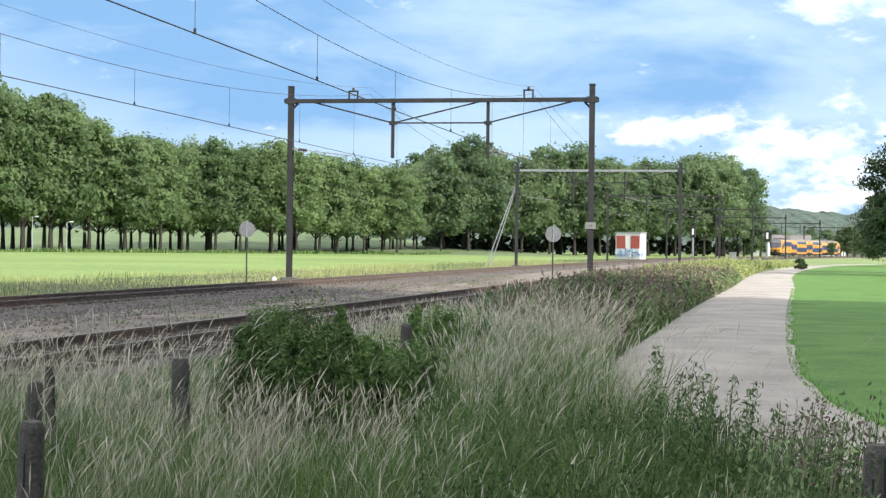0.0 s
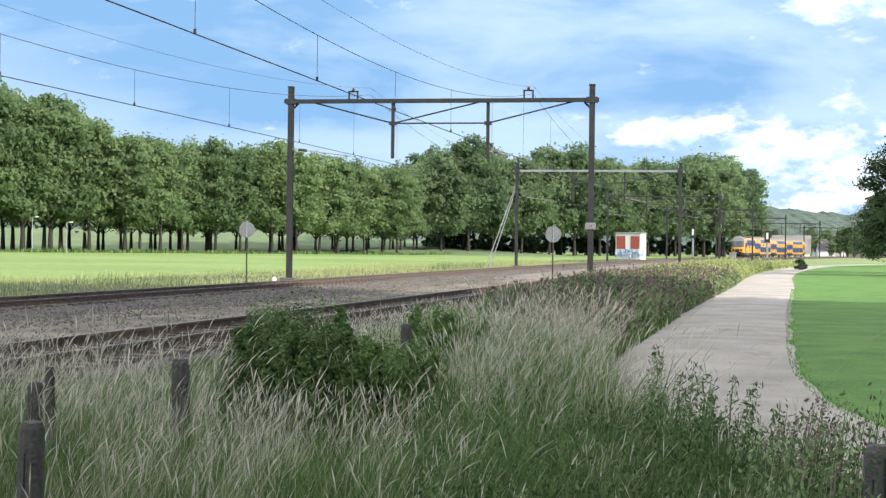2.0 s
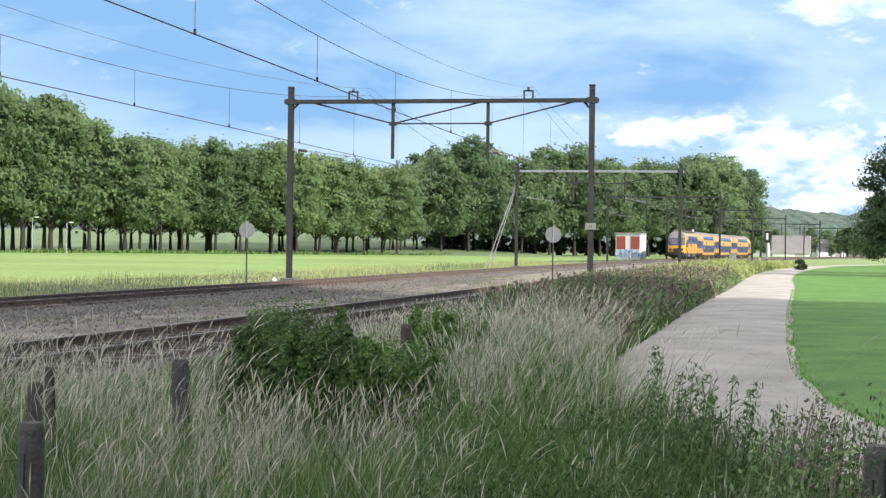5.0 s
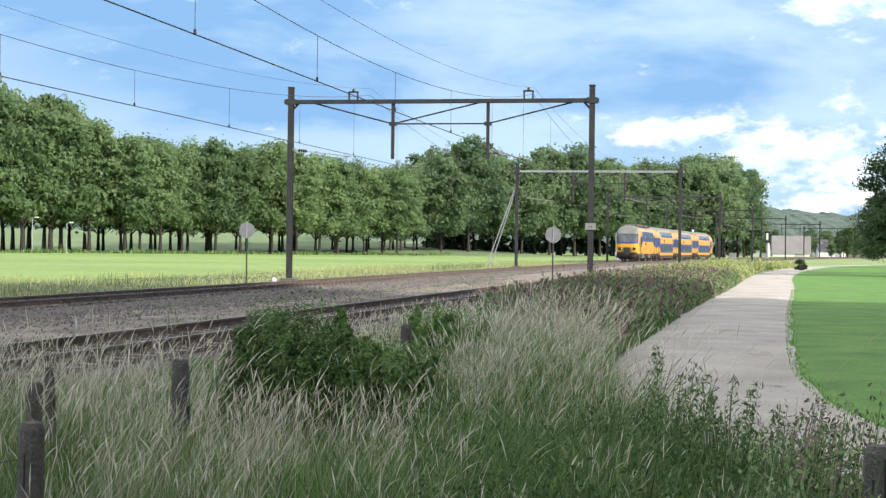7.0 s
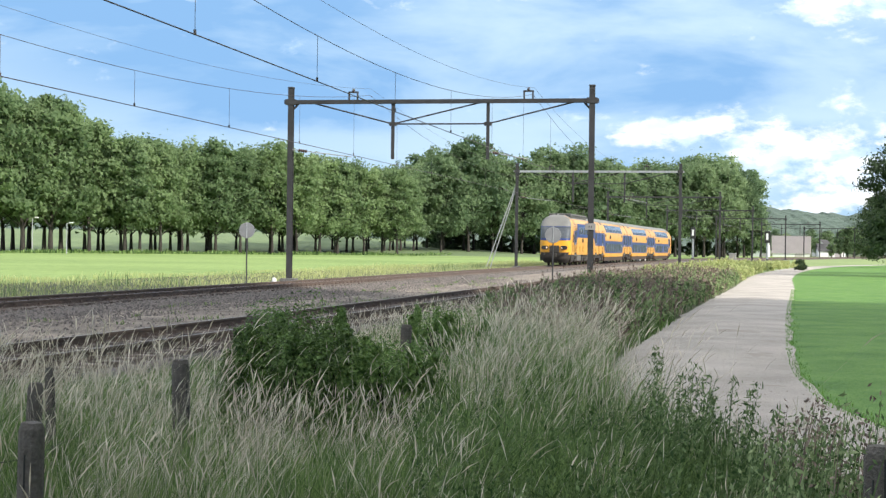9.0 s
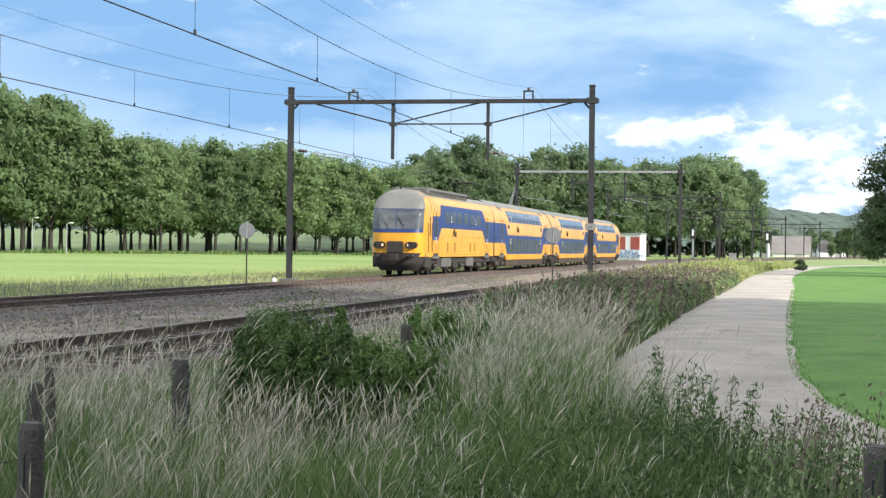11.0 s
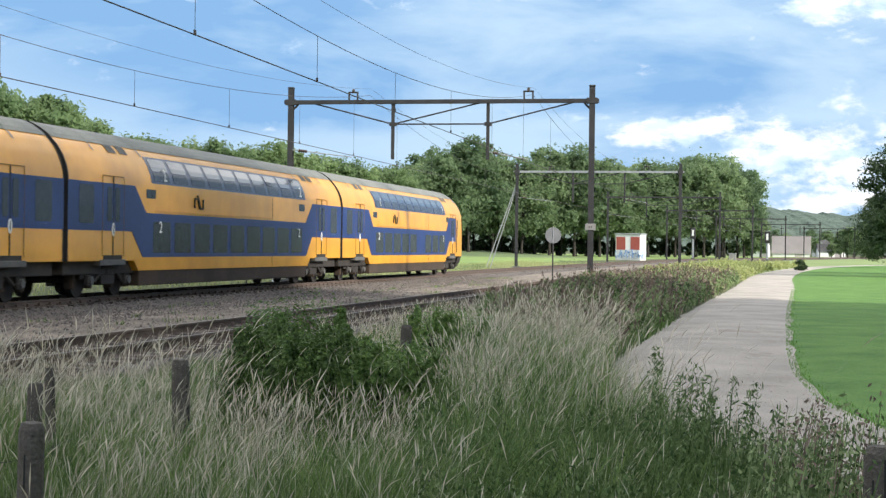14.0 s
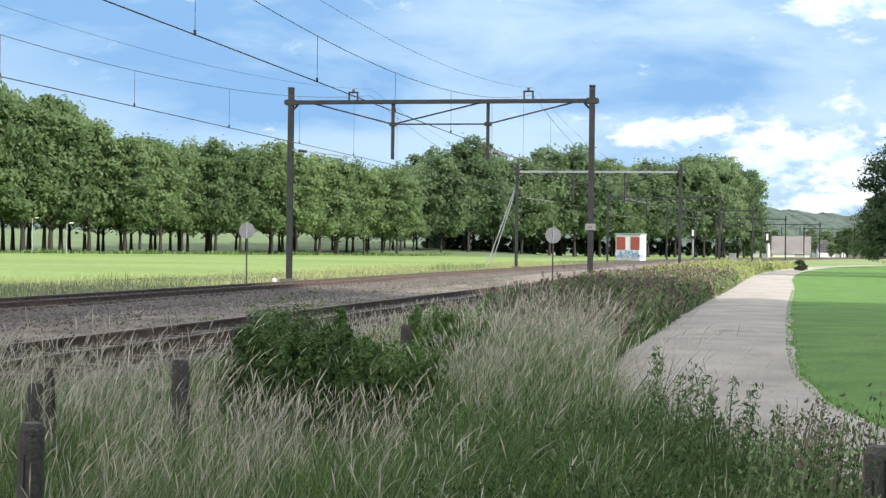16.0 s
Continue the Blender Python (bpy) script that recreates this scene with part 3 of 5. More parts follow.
def loft(rings, closed=True, caps=True):
    """rings: lists of (x, y, z)."""
    bm = bmesh.new()
    rows = [[bm.verts.new(p) for p in r] for r in rings]
    k = len(rows[0])
    for a, b in zip(rows, rows[1:]):
        for j in range(k if closed else k - 1):
            bm.faces.new((a[j], a[(j + 1) % k], b[(j + 1) % k], b[j]))
    if caps:
        bm.faces.new(rows[0])
        bm.faces.new(rows[-1])
    return bm


def side_panel(poly, prof, off, sign):
    """A panel in outline (x, z) laid on the car's side, following its curve."""
    bm = bmesh.new()
    bm.faces.new([bm.verts.new((x, 0, z)) for x, z in poly])
    for z, _ in prof:
        bmesh.ops.bisect_plane(bm, geom=bm.verts[:] + bm.edges[:] + bm.faces[:], plane_co=(0, 0, z), plane_no=(0, 0, 1))
    for v in bm.verts:
        v.co.y = sign * (half_width(prof, v.co.z) + off)
    bmesh.ops.solidify(bm, geom=bm.faces[:], thickness=0.006)
    return bm


def rounded(x0, x1, z0, z1, r=0.07):
    pts = []
    for cx, cz, a0 in ((x1 - r, z1 - r, 0), (x0 + r, z1 - r, 90), (x0 + r, z0 + r, 180), (x1 - r, z0 + r, 270)):
        for a in (0, 30, 60, 90):
            pts.append((cx + r * math.cos(radians(a0 + a)), cz + r * math.sin(radians(a0 + a))))
    return pts


GLYPHS = {}


def glyph(text, x, z, size, prof, parent, sign):
    if text not in GLYPHS:
        cu = bpy.data.curves.new("digit", "FONT")
        cu.body = text
        cu.size = 1.0
        cu.extrude = 0.004
        tmp = bpy.data.objects.new("digit", cu)
        scene.collection.objects.link(tmp)
        bpy.context.view_layer.update()
        me = bpy.data.meshes.new_from_object(tmp.evaluated_get(bpy.context.evaluated_depsgraph_get()))
        bpy.data.objects.remove(tmp)
        me.materials.clear()
        me.materials.append(M["white"])
        GLYPHS[text] = me
    ob = new("class_number", GLYPHS[text])
    ob.parent = parent
    y = sign * (half_width(prof, z + size * 0.2) + 0.05)
    ob.matrix_local = Matrix.LocRotScale((x, y, z), Euler((radians(90 - (12 if z > 3.2 else 0)), 0, 0 if sign < 0 else math.pi)), (size, size, size))
    ob["label"] = "white class number"


def logo(x, z, prof, parent, sign, d=0.37):
    bm = bmesh.new()
    y = sign * (half_width(prof, z) + 0.014)
    for pts in (((-1, -0.35), (-1, 0.35), (-0.3, 0.35), (0.15, -0.35), (0.4, -0.35)), ((1, 0.35), (1, -0.35), (0.35, -0.35), (-0.1, 0.35), (-0.4, 0.6))):
        for a, b in zip(pts, pts[1:]):
            rod(bm, (x + a[0] * d, y, z + a[1] * d * 1.1), (x + b[0] * d, y, z + b[1] * d * 1.1), 0.034, n=6)
    part("emblem", bm, "black", parent, "dark angular line emblem")


def bogie(parent, x, base=2.5, r=0.46, heavy=False):
    bm = bmesh.new()
    for sd in (-1.02, 1.02):
        box(bm, x - base / 2 - 0.45, sd - 0.08, 0.50, x + base / 2 + 0.45, sd + 0.08, 0.70, bevel=0.03)
        box(bm, x - 0.45, sd - 0.14, 0.34, x + 0.45, sd + 0.10, 0.62, bevel=0.03)
        rod(bm, (x - 0.18, sd * 1.08, 0.62), (x - 0.18, sd * 1.08, 0.98), 0.13, n=10)
        rod(bm, (x + 0.18, sd * 1.08, 0.62), (x + 0.18, sd * 1.08, 0.98), 0.13, n=10)
        rod(bm, (x - base / 2, sd * 1.06, 0.76), (x - 0.4, sd * 1.06, 0.56), 0.04)
        rod(bm, (x + base / 2, sd * 1.06, 0.76), (x + 0.4, sd * 1.06, 0.56), 0.04)
    box(bm, x - 0.3, -1.0, 0.45, x + 0.3, 1.0, 0.75)
    fr = part("bogie", bm, "under", parent)
    for sd in (-1.16, 1.16):
        for e in (-1, 1):
            part("damper", rodded((x + e * (base / 2 - 0.30), sd, 0.42), (x + e * 0.30, sd, 0.78), 0.045), "under", fr, "dusty dark damper")
            part("axle_cap", rodded((x + e * base / 2, sd - 0.02, 0.46), (x + e * base / 2, sd * 1.09, 0.46), 0.11, n=12), "box", fr)
            for q in (base / 2 - 0.51, base / 2 + 0.53):
                part("brake_block", boxed(x + e * q - 0.10, sd * 0.74 - 0.12, 0.24, x + e * q + 0.10, sd * 0.74 + 0.12, 0.68, bevel=0.02), "skirt", fr)
        part("damper", rodded((x - 0.55, sd * 1.02, 0.80), (x + 0.55, sd * 1.02, 0.80), 0.05), "under", fr, "dusty dark damper")
    for dx in (-base / 2, base / 2):
        bm = bmesh.new()
        rod(bm, (x + dx, -0.80, r), (x + dx, 0.80, r), 0.08, n=10)
        for sd in (-1, 1):
            rod(bm, (x + dx, sd * 0.69, r), (x + dx, sd * 0.82, r), r, n=28)
            rod(bm, (x + dx, sd * 0.66, r), (x + dx, sd * 0.69, r), r + 0.028, n=28)
            box(bm, x + dx - 0.16, sd * 1.12 - 0.06, r - 0.16, x + dx + 0.16, sd * 1.12 + 0.06, r + 0.16, bevel=0.04)
        part("wheelset", bm, "under", fr)


def double_door(root, xc, prof, sign, wide=1.45, z0=1.10, z1=3.28):
    y = sign * (1.39 + 0.012)
    d = part("door_gap", boxed(xc - 0.022, y - 0.008, z0, xc + 0.022, y + 0.008, z1), "black", root)
    bm = bmesh.new()
    for x in (xc - wide / 2, xc + wide / 2):
        box(bm, x - 0.006, y - 0.007, z0, x + 0.006, y + 0.005, z1)
    box(bm, xc - wide / 2, y - 0.007, z1 - 0.012, xc + wide / 2, y + 0.006, z1 + 0.012)
    # the shadow line of the door edge, drawn as brown strips
    part("door_frame", bm, "joint", d, "door edge line in gap-shade brown")
    for sx in (-1, 1):
        x0, x1 = sorted((xc + sx * 0.11, xc + sx * 0.42))
        part("door_glass", side_panel(rounded(x0, x1, 2.05, 2.98, 0.09), prof, 0.022, sign), "glass", d)
    bm = bmesh.new()
    rod(bm, (xc, y - 0.004, 0), (xc, y + sign * 0.012, 0), 0.125, n=16)
    bmesh.ops.scale(bm, vec=(0.85, 1, 1.45), verts=bm.verts, space=Matrix.Translation((-xc, 0, 0)))
    bmesh.ops.translate(bm, vec=(0, 0, 1.84), verts=bm.verts)
    badge = part("door_badge", bm, "white", d, "white oval door badge")
    part("badge_mark", boxed(xc - 0.02, y, 1.72, xc + 0.02, y + sign * 0.018, 1.96), "black", badge)
    bm = bmesh.new()
    rod(bm, (xc + 1.72, y - 0.006, 1.93), (xc + 1.72, y + sign * 0.006, 1.93), 0.10, n=14)
    part("round_badge", bm, "white", d, "small white round badge")
    part("step_well", boxed(xc - 0.62, sign * 1.30, 1.00, xc + 0.62, sign * 1.404, 1.14), "under", d, "dark step recess")
    part("door_step", boxed(xc - 0.85, sign * 1.18, 0.86, xc + 0.85, sign * 1.42, 1.02, bevel=0.02), "box", d, "grey folding step")


def build_coach(tail=False, first=False):
    root = new("double_deck_coach")
    L, h = 26.4, 13.2
    x0, x1 = -h + 0.12, h - 0.12
    xe = x1 if not tail else h - 1.2
    xs = [x0, x0 + 0.02] + list(np.linspace(x0 + 0.5, xe - 0.02, 11)) + [xe]
    body = loft([[(x, y, z) for y, z in ring(COACH)] for x in xs])
    part("body", body, "yellow", root, "glossy yellow bodyshell", True)
    if tail:
        nose(root, COACH, xe, h + 0.66, 1)
    for sx in (-1, 1):
        if not (tail and sx == 1):
            part("gangway", boxed(sx * (h - 0.14), -0.75, 0.9, sx * (h + 0.0), 0.75, 3.5, bevel=0.03), "black", root, "black gangway bellows")
            bm = loft([[(sx * (h - a), y, z) for y, z in ring(COACH, 0.012)] for a in (0.16, 0.115)])
            part("end_rim", bm, "black", root)
    # low middle part
    bm = bmesh.new()
    prof = [(-8.35, 0.70), (8.35, 0.70), (8.75, 1.02), (-8.75, 1.02)]
    vv = [[bm.verts.new((x, sg * (1.38 if z < 0.8 else 1.392), z)) for x, z in prof] for sg in (-1, 1)]
    bm.faces.new(vv[0])
    bm.faces.new(vv[1])
    for i in range(4):
        bm.faces.new((vv[0][i], vv[0][(i + 1) % 4], vv[1][(i + 1) % 4], vv[1][i]))
    part("well", bm, "yellow", root)
    bm = boxed(-8.25, -1.35, 0.27, 8.25, 1.35, 0.73, bevel=0.04)
    part("skirt", bm, "skirt", root, "dirty dark brown underbody skirt")
    part("underframe", boxed(-12.9, -1.2, 0.62, 12.9, 1.2, 0.99, bevel=0.03), "under", root)
    # grey roof sheet with end hatches
    part("roof", loft([[(x, y, z) for y, z in ring(COACH, 0.012, 4.16)] for x in (x0 + 0.05, xe - 0.05)], closed=False, caps=False), "roofgrey", root, "sooty grey roof", )
    for sx in (-1, 1):
        for dx in (3.6, 4.4):
            for sg in (-1, 1):
                part("roof_hatch", side_panel([(sx * (h - dx) - 0.28, 3.95), (sx * (h - dx) + 0.28, 3.95), (sx * (h - dx) + 0.28, 4.32), (sx * (h - dx) - 0.28, 4.32)], COACH, 0.02, sg), "box", root, "dark louvred roof hatch")
        for dx in (2.3, 5.6):
            part("roof_rib", loft([[(sx * (h - dx) + e, y, z) for y, z in ring(COACH, 0.03, 3.95)] for e in (-0.04, 0.04)], closed=False, caps=False), "roofgrey", root)
    for sg in (-1, 1):
        end = h - 0.12
        er = end if not tail else h - 1.2
        low = [(-end, 1.80), (-end, 3.08), (-h + 4.5, 3.08), (-h + 5.35, 2.34), (h - 5.2, 2.34), (h - 4.3, 3.08), (er, 3.08), (er, 1.80), (h - 4.3, 1.80), (h - 5.1, 1.08), (-h + 5.1, 1.08), (-h + 4.3, 1.80)]
        if tail:
            low[4:10] = [(h - 4.75, 2.34), (h - 3.95, 3.08), (h - 2.05, 3.08), (h - 2.05, 1.80), (h - 3.85, 1.80), (h - 4.7, 1.08)]
        blue = part("lower_band", side_panel(low, COACH, 0.008, sg), "blue", root, "dark blue lower window band")
        ux0, ux1 = -h + 5.75, h - (5.2 if not tail else 4.95)
        up = part("upper_band", side_panel(rounded(ux0, ux1, 3.20, 3.98, 0.06), COACH, 0.008, sg), "navy", root, "dark navy upper window band")
        n = 10
        w = (ux1 - ux0 - 0.12) / n
        for i in range(n):
            a, b = ux0 + 0.20 + i * w, ux0 - 0.06 + (i + 1) * w
            win = part("upper_window", side_panel(rounded(a, b, 3.56, 3.93, 0.07), COACH, 0.018, sg), "skyglass", up, "sky-reflecting upper pane")
            part("lower_pane", side_panel(rounded(a + 0.03, b - 0.03, 3.26, 3.53, 0.05), COACH, 0.018, sg), "glass", win)
        n = 9
        lx0, lx1 = -h + 5.7, h - (5.5 if not tail else 5.0)
        w = (lx1 - lx0) / n
        for i in range(n):
            if tail and i == 5:
                continue
            part("lower_window", side_panel(rounded(lx0 + i * w + 0.16, lx0 + (i + 1) * w - 0.16, 1.20, 2.10, 0.08), COACH, 0.018, sg), "glass", blue, "dark tinted lower pane")
        for sx in (-1, 1):
            xd = h - 3.0 if not (tail and sx == 1) else h - 2.95
            double_door(root, sx * xd, COACH, sg)
            if not (tail and sx == 1):
                if not (first and sx == -1):
                    part("end_window", side_panel(rounded(sx * (h - 1.25) - 0.46, sx * (h - 1.25) + 0.46, 1.98, 3.0, 0.09), COACH, 0.018, sg), "glass", blue)
                part("stair_window", side_panel(rounded(sx * (h - 5.7) - 0.36, sx * (h - 5.7) + 0.36, 2.76, 3.02, 0.07), COACH, 0.010, sg), "glass", root)
        for x in (ux0 + 0.95, ux1 - 0.75):
            glyph("2" if sg < 0 and not tail else "1", x, 3.30, 0.52, COACH, up, sg)
        for x in (lx0 + 0.55, lx1 - 0.75):
            glyph("2", x, 1.78, 0.48, COACH, blue, sg)
        if tail:
            slit = part("cab_door_window", side_panel(rounded(h - 1.75, h - 1.57, 2.05, 3.02, 0.08), COACH, 0.010, sg), "black", root)
            part("handrail", rodded((h - 1.95, sg * 1.43, 1.2), (h - 1.95, sg * 1.43, 2.6), 0.018), "black", slit)
            part("stair_window", side_panel(rounded(h - 4.75, h - 4.1, 2.84, 3.10, 0.07), COACH, 0.012, sg), "glass", root)
        logo(-h + 9.6, 2.72, COACH, root, sg)
        part("gutter", boxed(-h + 6.0, sg * 1.395, 2.40, -h + 17.0, sg * 1.425, 2.43), "yellow", root)
        part("panel_joint", boxed(h - 9.3, sg * 1.392, 0.72, h - 9.27, sg * 1.396, 3.15), "black", root)
    bogie(root, -h + 3.25)
    bogie(root, h - 3.25)
    return root


def nose_grid(prof, xj, xf, sgn, z0, z1, f0=-90, f1=90, off=0.0, nz=10, nf=28):
    """Rounded box cab end: from the joint xj to the front xf(z)."""
    bm = bmesh.new()
    rows = []
    for i in range(nz + 1):
        z = z0 + (z1 - z0) * i / nz
        w = max(half_width(prof, z), 0.02) + off
        D = abs(xf(z) - xj) + off
        row = []
        for j in range(nf + 1):
            a = radians(f0 + (f1 - f0) * j / nf)
            s, c = math.sin(a), max(math.cos(a), 0.0)
            row.append(bm.verts.new((xj + sgn * D * c ** 0.42, w * math.copysign(abs(s) ** 0.55, s), z)))
        rows.append(row)
    for a, b in zip(rows, rows[1:]):
        for j in range(nf):
            bm.faces.new((a[j], a[j + 1], b[j + 1], b[j]))
    return bm


def nose(root, prof, xj, xend, sgn):
    """Cab end with windscreen, lamps and bumper."""
    top = prof[-1][0]

    def xf(z):
        back = float(np.interp(z, [0.3, 1.2, 2.2, 3.2, 3.9, 4.25, top], [0.05, 0.0, 0.03, 0.34, 0.80, 1.15, abs(xend - xj) - 0.02]))
        return xend - sgn * back
    n = part("cab_nose", nose_grid(prof, xj, xf, sgn, 0.98, top, nz=16), "yellow", root, "rounded yellow cab end", True)
    part("cab_dome", nose_grid(prof, xj, xf, sgn, 3.42, top + 0.005, -70, 70, 0.012, nz=8), "domegrey", n, "grey cab roof dome, dusty on top", True)
    part("cab_roof", nose_grid(prof, xj, xf, sgn, 3.98, top + 0.008, -90, 90, 0.016, nz=6), "domegrey", n, "grey cab roof", True)
    part("windscreen_band", nose_grid(prof, xj, xf, sgn, 2.20, 3.44, -66, 66, 0.010), "blue", n, "blue band round the windscreen", True)
    for f0, f1 in ((-65, -0.02), (0.02, 65)):
        part("windscreen", nose_grid(prof, xj, xf, sgn, 2.38, 3.38, f0, f1, 0.022), "screen", n, "large dark windscreen pane", True)
    part("bumper", nose_grid([(0.2, 0.92), (0.55, 1.22), (0.8, 1.32), (1.16, 1.37)], xj, lambda z: xend + sgn * float(np.interp(z, [0.25, 0.6, 1.16], [-0.35, 0.02, 0.06])), sgn, 0.25, 1.16, nz=8), "under", root, "black bumper skirt", True)
    bm = bmesh.new()
    for sd in (-0.45, 0.4):
        rod(bm, (xf(2.42) + sgn * 0.05, sd, 2.42), (xf(3.0) + sgn * 0.05, sd + 0.35, 3.0), 0.014)
    part("wiper", bm, "black", n)
    part("roof_horn", rodded((xf(4.2) - sgn * 0.5, 0.1, 4.25), (xf(4.2) - sgn * 0.5, 0.1, 4.62), 0.05), "black", n)
    x = xend + sgn * 0.02
    part("coupler_recess", boxed(x - 0.08, -0.42, 1.16, x + 0.05, 0.42, 1.75, bevel=0.03), "under", n)
    bm = bmesh.new()
    rod(bm, (x - 0.2 * sgn, 0, 0.95), (x + 0.42 * sgn, 0, 0.95), 0.12, n=10)
    box(bm, x + sgn * 0.3, -0.24, 0.75, x + sgn * 0.5, 0.24, 1.1, bevel=0.04)
    part("coupler", bm, "under", root)
    for sd in (-1, 1):
        bm = bmesh.new()
        rod(bm, (x - sgn * 0.15, sd * 0.70, 1.56), (x + sgn * 0.035, sd * 0.70, 1.56), 0.17, n=20)
        rod(bm, (x - sgn * 0.20, sd * 0.97, 1.56), (x + sgn * 0.015, sd * 0.97, 1.56), 0.165, n=20)
        box(bm, x - 0.12, min(sd * 0.70, sd * 0.97), 1.395, x + 0.026, max(sd * 0.70, sd * 0.97), 1.725)
        hd = part("headlight_housing", bm, "black", n)
        bm = bmesh.new()
        rod(bm, (x, sd * 0.68, 1.55), (x + sgn * 0.045, sd * 0.68, 1.55), 0.075, n=16)
        part("headlight", bm, "lamp" if sgn < 0 else "glass", hd)
        bm = bmesh.new()
        rod(bm, (x, sd * 0.93, 1.56), (x + sgn * 0.032, sd * 0.93, 1.56), 0.07, n=16)
        part("tail_light", bm, "tailred", hd, "unlit dark red tail lamp")
        part("buffer", rodded((x - 0.1 * sgn, sd * 0.88, 1.03), (x + 0.35 * sgn, sd * 0.88, 1.03), 0.1), "under", root)


def build_motor_car():
    root = new("motor_car")
    L = 21.4
    h = L / 2
    xj = -h + 1.75                       # cab joint
    x1 = h - 0.12

    def X(v):                            # distance behind the coach joint, as built
        return h + v
    part("body", loft([[(x, y, z) for y, z in ring(LOCO)] for x in [xj] + list(np.linspace(xj + 0.02, x1 - 0.02, 11)) + [x1]]), "yellow", root, "yellow bodyshell with stained lower panels", True)
    nose(root, LOCO, xj, -h + 0.06, -1)
    for sg in (-1, 1):
        part("side_skirt", boxed(-h + 0.9, sg * 1.2, 0.42, -h + 2.35, sg * 1.385, 1.12, bevel=0.03), "under", root, "dark skirt below the cab")
    part("gangway", boxed(h - 0.14, -0.75, 0.9, h, 0.75, 3.5, bevel=0.03), "black", root, "black gangway bellows")
    part("end_rim", loft([[(h - a, y, z) for y, z in ring(LOCO, 0.012)] for a in (0.16, 0.115)]), "black", root)
    part("roof", loft([[(x, y, z) for y, z in ring(LOCO, 0.012, 4.12)] for x in (xj + 0.3, x1 - 0.05)], closed=False, caps=False), "roofgrey", root, "sooty grey roof")
    bm = bmesh.new()
    box(bm, X(-18.3), -0.98, 4.25, X(-7.0), 0.98, 4.60, bevel=0.08)
    hs = part("roof_housing", bm, "box", root, "long grey roof equipment housing")
    for i in range(8):
        a = X(-17.6) + i * 1.32
        for sg in (-1, 1):
            part("vent_slot", boxed(a, sg * 0.97, 4.36, a + 1.15, sg * 1.0, 4.46), "black", hs)
    part("underframe", boxed(-h + 1.0, -1.22, 0.60, h - 0.3, 1.22, 0.97, bevel=0.03), "under", root)
    for a, b, mat in ((-15.8, -13.2, "box"), (-8.6, -6.4, "box"), (-17.0, -16.2, "under"), (-12.6, -12.2, "under")):
        part("equipment_box", boxed(X(a), -1.28, 0.40, X(b), 1.28, 0.95, bevel=0.03), mat, root)
    poly = [(-18.83, 1.83), (-18.83, 3.08), (-16.9, 3.12), (-16.66, 3.72), (-4.19, 3.72), (-3.25, 3.08), (-0.14, 3.08), (-0.14, 1.80), (-3.2, 1.80), (-4.14, 2.50), (-16.5, 2.50), (-17.45, 1.83)]
    for sg in (-1, 1):
        blue = part("window_band", side_panel([(X(a), z) for a, z in poly], LOCO, 0.008, sg), "blue", root, "dark blue window band")
        for a, b in ((-15.53, -14.2), (-13.9, -12.55), (-12.2, -10.85), (-10.35, -8.95), (-8.4, -6.9), (-6.3, -4.92)):
            part("window", side_panel(rounded(X(a), X(b), 2.80, 3.44, 0.07), LOCO, 0.018, sg), "glass", blue, "dark tinted pane")
        for a, t in ((-14.15, "2"), (-6.85, "2")):
            glyph(t, X(a), 2.82, 0.50, LOCO, blue, sg)
        double_door(root, X(-17.95), LOCO, sg)
        double_door(root, X(-2.6), LOCO, sg)
        bm = side_panel(rounded(X(-19.48), X(-19.28), 2.05, 3.05, 0.09), LOCO, 0.010, sg)
        dr = part("cab_door_window", bm, "black", root)
        part("handrail", rodded((X(-19.95), sg * 1.43, 1.2), (X(-19.95), sg * 1.43, 2.7), 0.018), "black", dr)
        part("handrail", rodded((X(-19.05), sg * 1.43, 1.2), (X(-19.05), sg * 1.43, 2.7), 0.018), "black", dr)
        for a in (-15.0, -13.0, -8.3, -6.9):
            part("grille", side_panel(rounded(X(a), X(a) + 0.42, 1.22, 1.74, 0.03), LOCO, 0.008, sg), "joint", root, "brown louvred grille")
        logo(X(-12.9), 2.22, LOCO, root, sg)
        bm = bmesh.new()
        box(bm, X(-16.6), sg * 1.392, 2.06, X(-4.0), sg * 1.397, 2.075)
        box(bm, X(-16.6), sg * 1.392, 1.06, X(-4.0), sg * 1.397, 1.075)
        for a in (-16.4, -12.2, -8.9, -5.9, -4.2):
            box(bm, X(a), sg * 1.392, 1.06, X(a) + 0.015, sg * 1.397, 2.06)
        part("panel_joint", bm, "joint", root)
        for a in (-19.1, -18.4):
            part("roof_strap", side_panel([(X(a), 3.35), (X(a) + 0.05, 3.35), (X(a) + 0.05, 4.10), (X(a), 4.10)], LOCO, 0.012, sg), "under", root)
    for x in (-18.3, -11.0, -3.4):
        bogie(root, X(x), 2.5)
    # pantograph
    pan = new("pantograph")
    pan.parent = root
    xb = X(-3.5)
    bm = bmesh.new()
    box(bm, xb - 0.7, -0.55, 4.50, xb + 0.7, 0.55, 4.56)
    for a in (-0.6, 0.6):
        for b in (-0.5, 0.5):
            rod(bm, (xb + a, b, 4.30), (xb + a, b, 4.52), 0.07, n=8)
    part("pantograph_base", bm, "under", pan)
    bm = bmesh.new()
